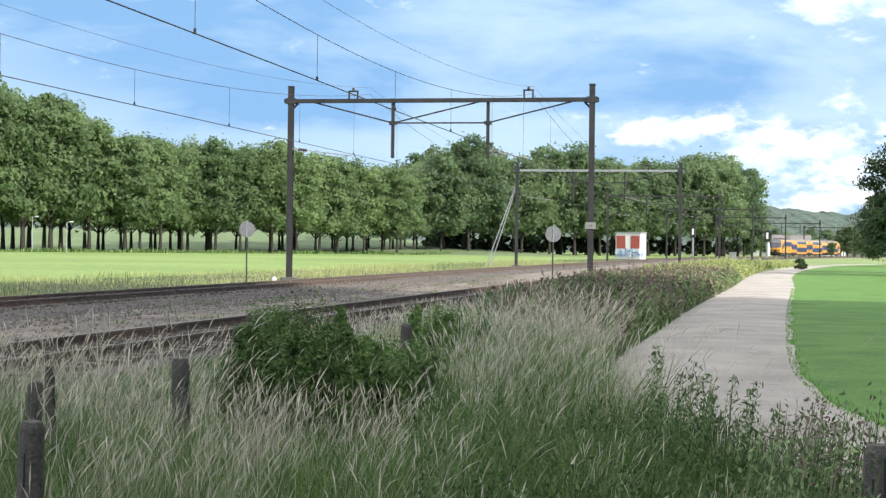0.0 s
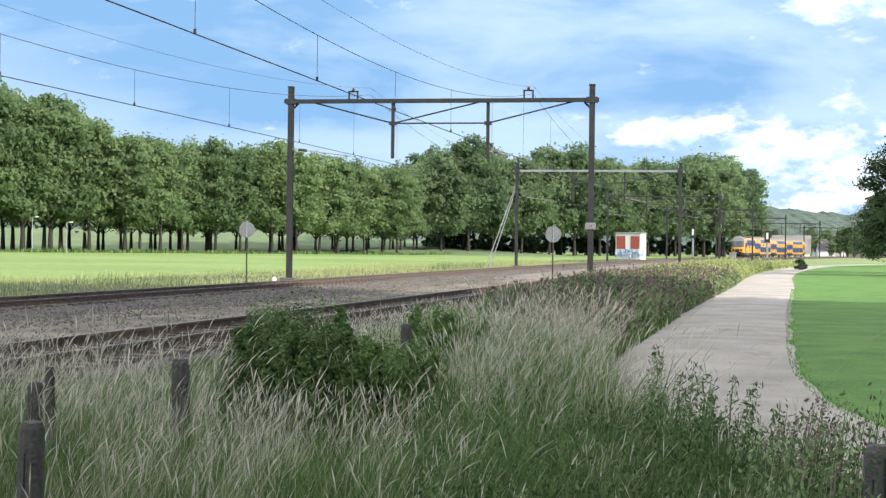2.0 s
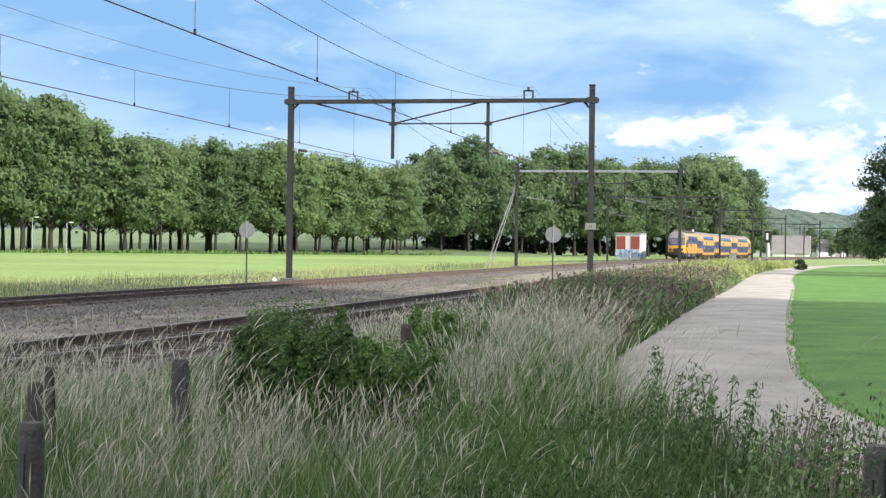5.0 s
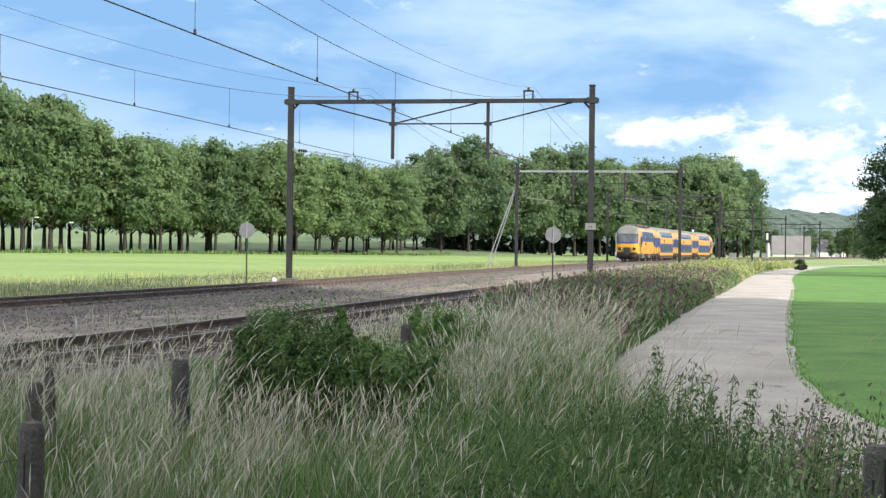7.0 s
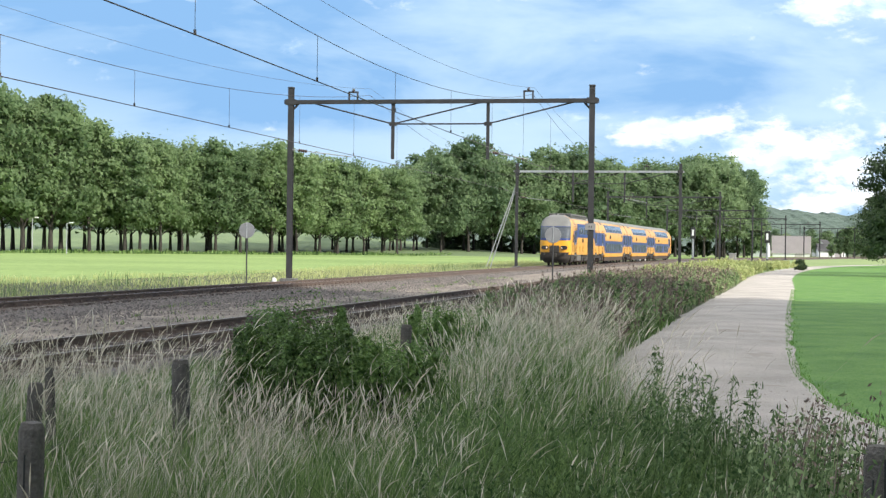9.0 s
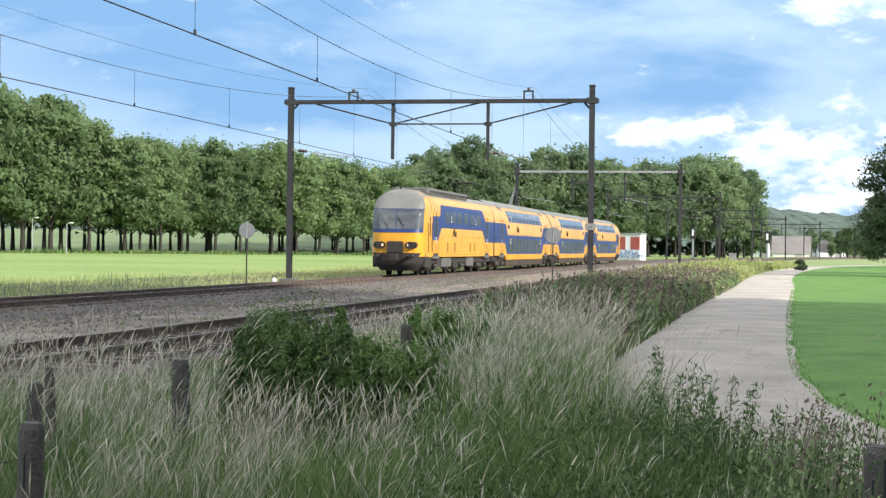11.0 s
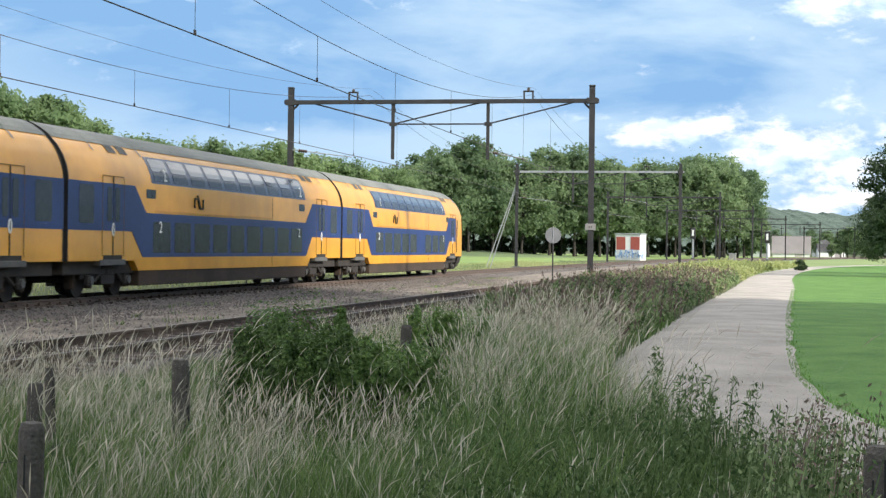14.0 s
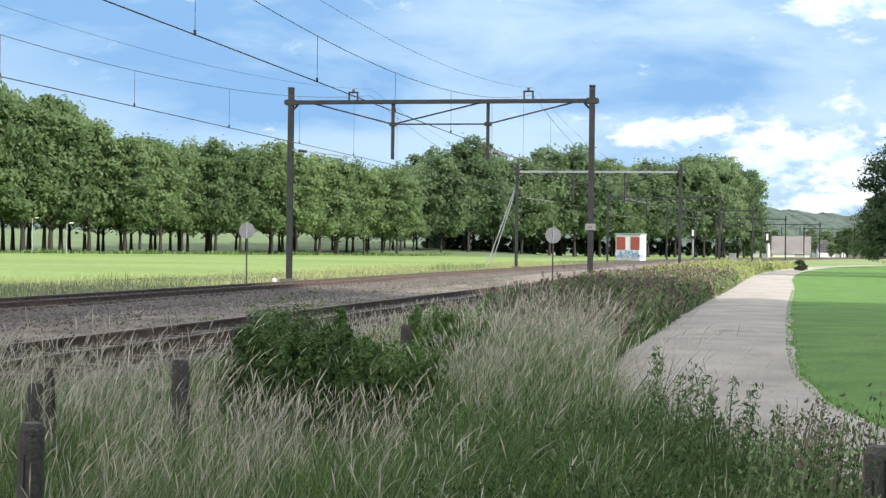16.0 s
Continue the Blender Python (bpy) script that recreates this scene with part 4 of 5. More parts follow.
    for b in (-0.35, 0.35):
        rod(bm, (xb - 0.15, b, 4.56), (xb + 0.65, b * 0.9, 4.92), 0.025)
        rod(bm, (xb + 0.15, b, 4.56), (xb - 0.65, b * 0.9, 4.92), 0.025)
        rod(bm, (xb + 0.65, b * 0.9, 4.92), (xb - 0.1, b * 0.8, 5.38), 0.02)
        rod(bm, (xb - 0.65, b * 0.9, 4.92), (xb + 0.1, b * 0.8, 5.38), 0.02)
    rod(bm, (xb + 0.65, -0.33, 4.92), (xb + 0.65, 0.33, 4.92), 0.02)
    rod(bm, (xb - 0.65, -0.33, 4.92), (xb - 0.65, 0.33, 4.92), 0.02)
    part("pantograph_arm", bm, "under", pan)
    bm = bmesh.new()
    for dx in (-0.22, 0.22):
        rod(bm, (xb + dx, -0.62, 5.44), (xb + dx, 0.62, 5.44), 0.03)
        for sd in (-1, 1):
            rod(bm, (xb + dx, sd * 0.62, 5.44), (xb + dx, sd * 0.92, 5.26), 0.022)
    part("contact_bow", bm, "under", pan)
    return root


TRAIN = []


def build_train():
    m = build_motor_car()
    tagged(m, "yellow and blue electric motor car with raised pantograph leading the train", "train", "cars of the train")
    c1 = build_coach(first=True)
    tagged(c1, "yellow and blue double-deck railway coach with tinted windows", "train", "cars of the train")
    c2 = build_coach()
    tagged(c2, "yellow and blue double-deck railway coach with tinted windows", "train", "cars of the train")
    c3 = build_coach(True)
    tagged(c3, "yellow and blue double-deck driving coach closing the train", "train", "cars of the train")
    TRAIN.extend([(m, -21.4, 0.0, 3.4, 18.0), (c1, 0.0, 26.4, 3.25, 23.15), (c2, 26.4, 52.8, 3.25, 23.15), (c3, 52.8, 79.2, 3.25, 23.5)])


def motions():
    """The train runs steadily towards the viewer along the far track."""
    for ob, a, b, f, r in TRAIN:
        rows = []
        for i in range(65):
            t = i * 0.25
            s = 40.632 - 29.824 * (t - 12.5) - 0.24 * max(0.0, t - 13.0)
            p0, p1 = track(s + a + f), track(s + a + r)
            d = (p1 - p0).normalized()
            mid = p0 + d * ((b - a) / 2 - f)
            rows.append((t, Matrix.Translation(mid) @ Matrix.Rotation(math.atan2(d.y, d.x), 4, "Z")))
        walk(ob, rows)
    for ob, x, y, ph, rate in TUFTS:
        rows = []
        for i in range(33):
            t = i * 0.5
            a = 3.0 * math.sin(rate * t + ph) + 1.6 * math.sin(0.7 * t + 0.5 * x)
            rows.append((t, pose(x, y, GROUND, 0.5 * a, a + 1.5, 0)))
        walk(ob, rows)


build_train()


# ---- trees ----
def leaf_sprays(rng, centres, radii, n, size, loose=1.0):
    """n small leaves gathered in many sprays round the lobes of a crown, one triangle each."""
    L, m = len(centres), 13
    sd = rng.normal(size=(L, m, 3)) + np.array([0, 0, 0.15])
    sd /= np.linalg.norm(sd, axis=2)[..., None]
    sub = centres[:, None] + sd * radii[:, None] * rng.uniform(0.62, 1.02, (L, m, 1))
    k, j = rng.integers(0, L, n), rng.integers(0, m, n)
    p = sub[k, j] + np.clip(rng.normal(size=(n, 3)), -1.6, 1.6) * radii[k] * np.array([0.26, 0.26, 0.19]) * loose
    nrm = sd[k, j] + rng.normal(size=(n, 3)) * 0.55 + np.array([0, 0, 0.3])
    nrm /= np.linalg.norm(nrm, axis=1)[:, None]
    u = np.cross(nrm, rng.normal(size=(n, 3)))
    u /= np.linalg.norm(u, axis=1)[:, None]
    w = np.cross(nrm, u)
    s = rng.uniform(0.55, 1.4, (n, 1)) * size
    v = np.stack([p - u * s, p + u * s * 0.8 - w * s * 0.25, p + w * s * 0.85], 1).reshape(-1, 3)
    return v, np.arange(3 * n).reshape(-1, 3)


def tree_mesh(seed, height, crown_base, spread, lobes, leaves, size, leafmat, trunk_r, flat=1.0, loose=1.0):
    rng = np.random.default_rng(seed)
    rr = random.Random(seed)
    bm = bmesh.new()
    top = crown_base + (height - crown_base) * 0.55
    p = Vector((0, 0, -0.2))
    r = trunk_r
    pts = [p]
    for i in range(5):
        q = Vector((rr.uniform(-0.25, 0.25), rr.uniform(-0.25, 0.25), 0)) * (i > 0) + Vector((pts[-1].x, pts[-1].y, top * (i + 1) / 5))
        rod(bm, pts[-1], q, r * (1.25 if i == 0 else 1), r * 0.82, n=8)
        pts.append(q)
        r *= 0.82
    cs, rs = [], []
    for i in range(lobes):
        f = (i + 0.5) / lobes
        z = crown_base + (height - crown_base) * (0.12 + 0.76 * f)
        wide = spread * (math.sin(math.pi * min(1.0, 0.22 + 0.68 * f)) ** 0.8)
        a = i * 2.4 + rr.uniform(-0.6, 0.6)
        d = wide * rr.uniform(0.25, 0.85)
        c = Vector((d * math.cos(a), d * math.sin(a), z))
        cs.append(c)
        q = rr.uniform(0.20, 0.44)
        rs.append((spread * q, spread * q, spread * q * rr.uniform(0.6, 0.95) * flat))
        st = pts[min(5, max(1, int(5 * c.z / top * 0.7)))]
        if st.z < crown_base:
            st = st.lerp(pts[5], (crown_base - st.z) / max(0.1, pts[5].z - st.z))
        rod(bm, st, c, r * 0.7, 0.03, n=5)
    cs.append(Vector((0, 0, (crown_base + height) / 2)))
    rs.append((spread * 0.5, spread * 0.5, (height - crown_base) * 0.42))
    tm = bpy.data.meshes.new("trunk")
    bm.to_mesh(tm)
    bm.free()
    tm.materials.append(M["bark"])
    v, f = leaf_sprays(rng, np.array([tuple(c) for c in cs]), np.array(rs), leaves, size, loose)
    return tm, array_mesh("crown", v, f, leafmat)


def plant_tree(meshes, x, y, turn, scale, label, group, sink=0.0):
    root = new("tree")
    root.matrix_world = Matrix.LocRotScale((x, y, GROUND - sink), Euler((0, 0, turn)), (scale, scale, scale))
    tagged(root, label, "tree", group)
    for nm, me in zip(("trunk", "crown"), meshes):
        o = new(nm, me)
        o.parent = root
    return root


def build_trees():
    rr = random.Random(11)
    oaks = [tree_mesh(100 + i, 20.0, 3.0, 5.6, 34, 7800, 0.36, "leaf", 0.29, 1.1, 1.2) for i in range(7)]
    woods = [tree_mesh(200 + i, 20.0, 3.0, 6.2, 32, 8400, 0.37, "woodleaf", 0.27, 1.1, 1.15) for i in range(6)]
    label = "tall leafy oak with a straight dark trunk in a long row"
    f = 2882.9

    def at(u, dist):
        # u: bearing, in steps of 1/2883 from the left edge of the scene
        return (u - 784) / f * dist, dist
    # avenue across the field
    for row in range(4):
        u = -60.0 + row * 9
        while u < 715:
            dist = 262 + 0.095 * u + row * 9 + rr.uniform(-2, 2)
            x, y = at(u, dist)
            h = np.interp(u, [-60, 30, 110, 180, 300, 450, 560, 690], [27.0, 27.5, 26, 22.3, 20.6, 21.2, 19.6, 18.8])
            plant_tree(oaks[rr.randrange(7)], x, y, rr.uniform(0, 6.28), h / 20 * rr.uniform(0.93, 1.07), label, "trees of the avenue")
            u += rr.uniform(26, 70)
    # wood behind the far track
    for row in range(3):
        u = 690.0 + row * 13
        while u < 1322:
            dist = np.interp(u, [690, 800, 1000, 1340], [345, 360, 385, 430]) + row * 13 + rr.uniform(-3, 3)
            x, y = at(u, dist)
            h = np.interp(u, [690, 740, 830, 900, 990, 1060, 1160, 1260, 1320, 1350], [19, 23, 26, 23.5, 26.0, 24.5, 26.0, 28.0, 25, 16])
            plant_tree(woods[rr.randrange(6)], x, y, rr.uniform(0, 6.28), h / 20 * rr.uniform(0.86, 1.08), "tall leafy tree in the wood beside the railway", "trees of the wood")
            u += rr.uniform(34, 52)
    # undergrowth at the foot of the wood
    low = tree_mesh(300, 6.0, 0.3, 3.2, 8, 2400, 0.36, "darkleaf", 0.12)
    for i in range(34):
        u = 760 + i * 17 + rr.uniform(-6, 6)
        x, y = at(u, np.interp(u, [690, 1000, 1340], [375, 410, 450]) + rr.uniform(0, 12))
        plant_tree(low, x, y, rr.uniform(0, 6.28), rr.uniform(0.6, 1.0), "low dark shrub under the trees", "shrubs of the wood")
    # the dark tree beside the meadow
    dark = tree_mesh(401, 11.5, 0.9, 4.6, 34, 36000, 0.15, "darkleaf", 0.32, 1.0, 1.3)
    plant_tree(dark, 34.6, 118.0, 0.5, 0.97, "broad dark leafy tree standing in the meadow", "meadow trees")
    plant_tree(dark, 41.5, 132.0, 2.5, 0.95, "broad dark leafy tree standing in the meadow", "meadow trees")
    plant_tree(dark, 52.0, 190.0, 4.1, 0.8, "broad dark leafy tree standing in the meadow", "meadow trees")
    # tall row out of view, added only to throw shade over verge and track
    sparse = [tree_mesh(500 + i, 27.0, 1.0, 5.4, 26, 1800, 0.46, "leaf", 0.15, 1.2, 1.5) for i in range(3)]
    open_crowned = [tree_mesh(520 + i, 27.0, 1.0, 5.4, 26, 900, 0.46, "leaf", 0.15, 1.2, 1.5) for i in range(3)]
    for row in range(2):
        y = -58.0 + row * 3
        while y < 35:
            kind = open_crowned if -4 < y < 24 else sparse
            plant_tree(kind[rr.randrange(3)], 27.0 + row * 7 + rr.uniform(-1, 1), y, rr.uniform(0, 6.28), rr.uniform(1.16, 1.26), "unseen tall tree added to cast shade over the verge", "shade trees")
            y += rr.uniform(4.2, 5.4)
    # lower trees at the end of that row, added to shade path and meadow
    for i in range(7):
        plant_tree(sparse[i % 3], 27.0 + rr.uniform(-1, 1), 17.0 + i * 4.6, rr.uniform(0, 6.28), rr.uniform(0.56, 0.64), "unseen low tree added to cast shade over the path", "shade trees")
    # small trees among the farm buildings and along the line
    small = tree_mesh(601, 7.0, 0.6, 2.6, 9, 3200, 0.30, "leaf", 0.15)
    for u, dist, s in ((1487, 500, 1.2), (1444, 610, 0.9), (1500, 470, 1.3), (1472, 440, 0.6), (1345, 470, 1.2), (1510, 560, 1.5), (1330, 440, 1.4), (1390, 640, 1.3), (1460, 650, 1.4), (1430, 660, 1.2)):
        x, y = at(u, dist)
        plant_tree(small, x, y, u, s, "small round leafy tree near the farm", "farm trees")
    # mixed trees in front of the hills
    for i in range(22):
        u = 1325 + i * 11 + rr.uniform(-4, 4)
        x, y = at(u, 690 + rr.uniform(-25, 60))
        plant_tree(woods[rr.randrange(6)] if i % 3 else oaks[rr.randrange(7)], x, y, rr.uniform(0, 6.28), rr.uniform(0.46, 0.72), "distant leafy tree below the wooded hills", "far trees", 1.5)
    plant_tree(low, *at(1417, 150), 1.0, 0.21, "small dark shrub beside the path", "path shrubs", 0.2)


def build_hills():
    rr = random.Random(8)
    xs = np.concatenate([np.linspace(-2600, 250, 110), np.linspace(258, 560, 150), np.linspace(575, 2600, 70)])
    rows = []
    for k, (y, hh) in enumerate(((1500, 0.0), (1540, 0.16), (1590, 0.34), (1650, 0.55), (1740, 0.8), (1850, 1.0), (2100, 0.7))):
        row = []
        for x in xs:
            u = 784 + x / 1850 * 2882.9
            base = np.interp(u, [-3000, 0, 1000, 1250, 1340, 1400, 1470, 1520, 1700, 4000], [30, 34, 34, 48, 55, 51, 47, 43, 32, 30])
            z = base * hh + (4.0 * noise.noise((x * 0.02, y * 0.02, 0)) + 4.5 * noise.noise((x * 0.09, y * 0.09, 3)) + 3.0 * noise.noise((x * 0.21, y * 0.2, 7))) * min(1, hh * 3)
            row.append((x, y, z + GROUND - 0.5))
        rows.append(row)
    k = len(xs)
    vs = [p for r in rows for p in r]
    fs = [(j * k + i, j * k + i + 1, (j + 1) * k + i + 1, (j + 1) * k + i) for j in range(len(rows) - 1) for i in range(k - 1)]
    tagged(raw("wooded_hill", vs, fs, "farwood", smooth=True), "low wooded hills on the horizon", "hill", kind="structure")


build_trees()
build_hills()


# ---- grasses ----
def blades(rng, x, y, h, w, lean, mat, name, label, heads=0.0, z=GROUND, wind=(0.10, 0.02)):
    """Curved tapering blades; with heads, each carries a slim seed spike."""
    n = len(x)
    a = rng.uniform(0, 6.28, n)
    d = np.stack([np.cos(a), np.sin(a)], -1) * (lean * rng.uniform(0.2, 1.0, n) * h)[:, None] + np.array(wind)[None] * (h ** 1.3)[:, None]
    b = rng.uniform(0, 3.14, n)
    sx, sy = np.cos(b) * w / 2, np.sin(b) * w / 2
    fr = np.array([0.0, 0.4, 0.75, 1.0])
    wd = np.array([1.0, 0.85, 0.55, 0.1])
    v = np.zeros((n, 8, 3))
    for i in range(4):
        px = x + d[:, 0] * fr[i] ** 2
        py = y + d[:, 1] * fr[i] ** 2
        pz = z + h * fr[i] * (1 - 0.10 * fr[i] * lean)
        v[:, 2 * i] = np.stack([px - sx * wd[i], py - sy * wd[i], pz], -1)
        v[:, 2 * i + 1] = np.stack([px + sx * wd[i], py + sy * wd[i], pz], -1)
    f = np.array([(0, 1, 3, 2), (2, 3, 5, 4), (4, 5, 7, 6)])
    F = (np.arange(n) * 8)[:, None, None] + f[None]
    V, F = v.reshape(-1, 3), F.reshape(-1, 4)
    if heads:
        hv = np.zeros((n, 8, 3))
        hl, hw = heads * rng.uniform(0.6, 1.3, n), 0.0023 * rng.uniform(0.4, 1.7, n) * (1 + 0.035 * y)
        tip = np.stack([x + d[:, 0], y + d[:, 1], z + h * (1 - 0.10 * lean)], -1)
        dr = np.stack([d[:, 0] * 1.5, d[:, 1] * 1.5, h * 0.8], -1)
        dr /= np.linalg.norm(dr, axis=1)[:, None]
        for k, ax in enumerate(((1, 0, 0), (0, 1, 0))):
            ax = np.array(ax)[None] * hw[:, None]
            base = tip - dr * (hl * 0.15)[:, None]
            mid = tip + dr * (hl * 0.4)[:, None]
            end = tip + dr * hl[:, None] + np.stack([d[:, 0], d[:, 1], -0.2 * h], -1) * 0.05
            hv[:, 4 * k] = base
            hv[:, 4 * k + 1] = mid - ax
            hv[:, 4 * k + 2] = end
            hv[:, 4 * k + 3] = mid + ax
        HF = (np.arange(n) * 8)[:, None, None] + np.array([(0, 1, 2, 3), (4, 5, 6, 7)])[None] + len(V)
        V = np.concatenate([V, hv.reshape(-1, 3)])
        F = np.concatenate([F, HF.reshape(-1, 4)])
    ob = new(name, array_mesh(name, V, F, mat))
    tagged(ob, label, "grass", kind="stuff")
    return ob


def near_edge(y):
    """The foot of the near ballast, as x over y."""
    ss = np.linspace(-60, 300, 400)
    px = np.interp(ss, SS, TX) + (NEAR + 2.3) * np.cos(np.interp(ss, SS, TH))
    py = np.interp(ss, SS, TY) - (NEAR + 2.3) * np.sin(np.interp(ss, SS, TH))
    return np.interp(y, py, px)


def verge_spots(rng, n, y0, y1, power=1.0, left=0.0, right=0.0):
    """Spots on the verge between the near track and the path, widening away from the fence corner."""
    y = y0 + (y1 - y0) * rng.uniform(0, 1, n) ** power
    a = np.maximum(near_edge(y) + left, -0.30 * y - 0.6)
    b = np.minimum(path_x(y) - 1.35 + right, 0.30 * y + 0.6)
    x = a + (b - a) * rng.uniform(0, 1, n)
    ok = b > a
    return x[ok], y[ok]


def growth(x, y):
    """How tall the verge grows: high by the fence, lower towards the track and in front of the bush."""
    left = np.interp(y, [0, 6.5, 8, 10, 12, 15, 18, 22, 26, 34, 42], [0.4, 0.45, 0.7, 0.84, 0.80, 0.50, 0.26, 0.30, 0.46, 0.45, 0.4])
    right = np.interp(y, [0, 6.5, 9, 12, 18, 22, 26, 42], [0.4, 0.45, 0.7, 0.92, 0.98, 0.8, 0.46, 0.4])
    f = np.clip((x / y + 0.015) / 0.05, 0, 1)
    g = left * (1 - f) + right * f
    hollow = (x / y > -0.145) & (x / y < 0.0) & (y < 13.4) & (y > 9)
    return np.where(hollow, g * 0.6, g)


def patch(x, y, scale, seed):
    """Smooth patchiness between 0 and 1."""
    return 0.5 + 0.25 * (np.sin(x * scale + seed) + np.sin(y * scale * 0.8 + 2 * seed + 0.7 * np.sin(x * scale * 0.6)))


def build_grass():
    rng = np.random.default_rng(21)
    for n, y0, y1, w, hm in ((48000, 5.5, 11, 0.0056, 0.72), (42000, 11, 22, 0.0088, 0.70), (16000, 22, 40, 0.015, 0.55)):
        x, y = verge_spots(rng, n, y0, y1)
        h = hm * rng.uniform(0.45, 1.35, len(x)) * (0.75 + 0.5 * patch(x, y, 1.7, 1.0)) * growth(x, y)
        blades(rng, x, y, h, w * rng.uniform(0.5, 1.5, len(x)), 0.75, "grass", "grass", "dense green verge grass, uncut", wind=(0.05, 0.02))
    # the rest of the verge, beside and behind the tripod
    x, y = rng.uniform(-7, 2.6, 16000), rng.uniform(-12, 14, 16000)
    k = (np.abs(x) > 0.30 * y + 0.5) & (x > near_edge(y) + 0.3) & (x < path_x(y) - 1.4) & (np.hypot(x, y) > 1.6)
    blades(rng, x[k], y[k], rng.uniform(0.2, 0.5, k.sum()), np.full(k.sum(), 0.014), 0.7, "grass", "grass", "dense green verge grass, uncut")
    # seeding stalks in drifts, and dry blades among them
    for n, y0, y1, w, hm in ((1600, 6.0, 11, 0.0022, 1.14), (7600, 11, 24, 0.0036, 1.06), (5200, 24, 42, 0.0052, 0.98)):
        x, y = verge_spots(rng, n, y0, y1)
        keep = rng.uniform(0, 1, len(x)) < 0.22 + 1.2 * patch(x, y, 0.8, 2.2) ** 2 + 0.9 * ((x < -0.1 * y) & (y > 8.8) & (y < 14)) + 1.2 * ((y > 12) & (y < 25) & (x > 0.015 * y)) - 0.3 * ((y < 10) & (x > 0.02 * y))
        keep &= ~((x > 0.03 * y) & (y > 26)) & ~((x < -0.02 * y) & (y > 14) & (y < 22))
        x, y = x[keep], y[keep]
        h = hm * 1.1 * rng.uniform(0.5, 1.22, len(x)) * growth(x, y)
        blades(rng, x, y, h, w, 0.5, "straw", "seeding_grass", "tall pale seeding grass bending in the wind", heads=0.13, wind=(0.13, 0.02))
    # a dense pale drift along the old fence
    x, y = verge_spots(rng, 1200, 9.4, 14.6)
    keep = (x < -0.085 * y + 0.25 * (patch(x, y, 1.4, 0.6) - 0.5)) & (rng.uniform(0, 1, len(x)) < 0.25 + patch(x, y, 1.1, 4.0))
    x, y = x[keep], y[keep]
    blades(rng, x, y, 1.12 * rng.uniform(0.75, 1.2, len(x)) * growth(x, y), 0.0034, 0.4, "straw", "seeding_grass", "dense pale seeding grass along the old fence", heads=0.12, wind=(0.15, 0.02))
    for n, y0, y1, w in ((700, 6.0, 12, 0.0032), (2000, 12, 26, 0.0055)):
        x, y = verge_spots(rng, n, y0, y1)
        h = 0.62 * rng.uniform(0.5, 1.3, len(x)) * growth(x, y)
        blades(rng, x, y, h, w * rng.uniform(0.6, 1.4, len(x)), 0.95, "straw", "dry_grass", "dry bleached blades among the green grass", wind=(0.1, 0.0))
    # rough grass along the far track and the edge of the field
    for n, lo, hi, h0, h1, mat, nm, lb, seed in ((21000, 3.4, 15.0, 0.14, 0.36, "yellowgrass", "field_margin_grass", "pale flowering grass along the field edge", 4.0),
                                                 (6500, 3.8, 9.5, 0.22, 0.50, "weed", "margin_tussocks", "darker green tussocks along the field edge", 7.3)):
        s = rng.uniform(5, 190, n)
        o = -rng.uniform(lo, hi, n)
        th = np.interp(s, SS, TH)
        x, y = np.interp(s, SS, TX) + o * np.cos(th), np.interp(s, SS, TY) - o * np.sin(th)
        p = patch(x, y, 0.45, seed)
        if nm == "margin_tussocks":
            k = (p > 0.84) | ((s < 32) & (p > 0.5))
            x, y, p = x[k], y[k], p[k]
        h = rng.uniform(h0, h1, len(x)) * (0.30 + 1.1 * p * p)
        blades(rng, x, y, h, 0.028 * rng.uniform(0.5, 1.5, len(x)), 0.5, mat, nm, lb)
    # small weeds on the service strip
    s = rng.uniform(2, 75, 70)
    o = rng.uniform(2.6, 6.9, 70)
    k = rng.integers(0, 70, 1500)
    r = 0.28 * rng.uniform(0.3, 1.0, 70)[k]
    s, o = s[k] + rng.normal(size=1500) * r, o[k] + rng.normal(size=1500) * r * 0.6
    th = np.interp(s, SS, TH)
    blades(rng, np.interp(s, SS, TX) + o * np.cos(th), np.interp(s, SS, TY) - o * np.sin(th), rng.uniform(0.04, 0.15, 1500), np.full(1500, 0.016), 0.8, "grass", "strip_weeds", "small dusty weeds on the sandy strip", z=-0.24)
    # short tufts along the path
    n = 2600
    y = 14 + 60 * rng.uniform(0, 1, n) ** 1.6
    x = path_x(y) + 1.28 + np.abs(rng.normal(size=n)) * 0.11
    blades(rng, x, y, rng.uniform(0.02, 0.06, n), 0.010 * rng.uniform(0.6, 1.6, n), 0.5, "meadowgrass", "path_edge_grass", "short green grass fringe along the path")


    # rough grass at the foot of the avenue; its dark strip stands for tree shade
    n = 6000
    u = rng.uniform(-80, 800, n)
    y = 254 + 0.095 * u + rng.uniform(-2.5, 16, n)
    x = (u - 784) / 2882.9 * y
    blades(rng, x, y, rng.uniform(0.25, 0.75, n) * (0.4 + patch(x, y, 0.5, 2.0)), 0.16 * rng.uniform(0.6, 1.5, n), 0.5, "grass", "avenue_grass", "rough grass darkening the tree feet in place of shade")


M["meadowgrass"] = material("meadow_grass_blade", (0.10, 0.25, 0.04), (0.21, 0.39, 0.08), 0.7, scale=0.3, fine=6, island=0.4, translucent=0.5, bump=0, spec=0.25)


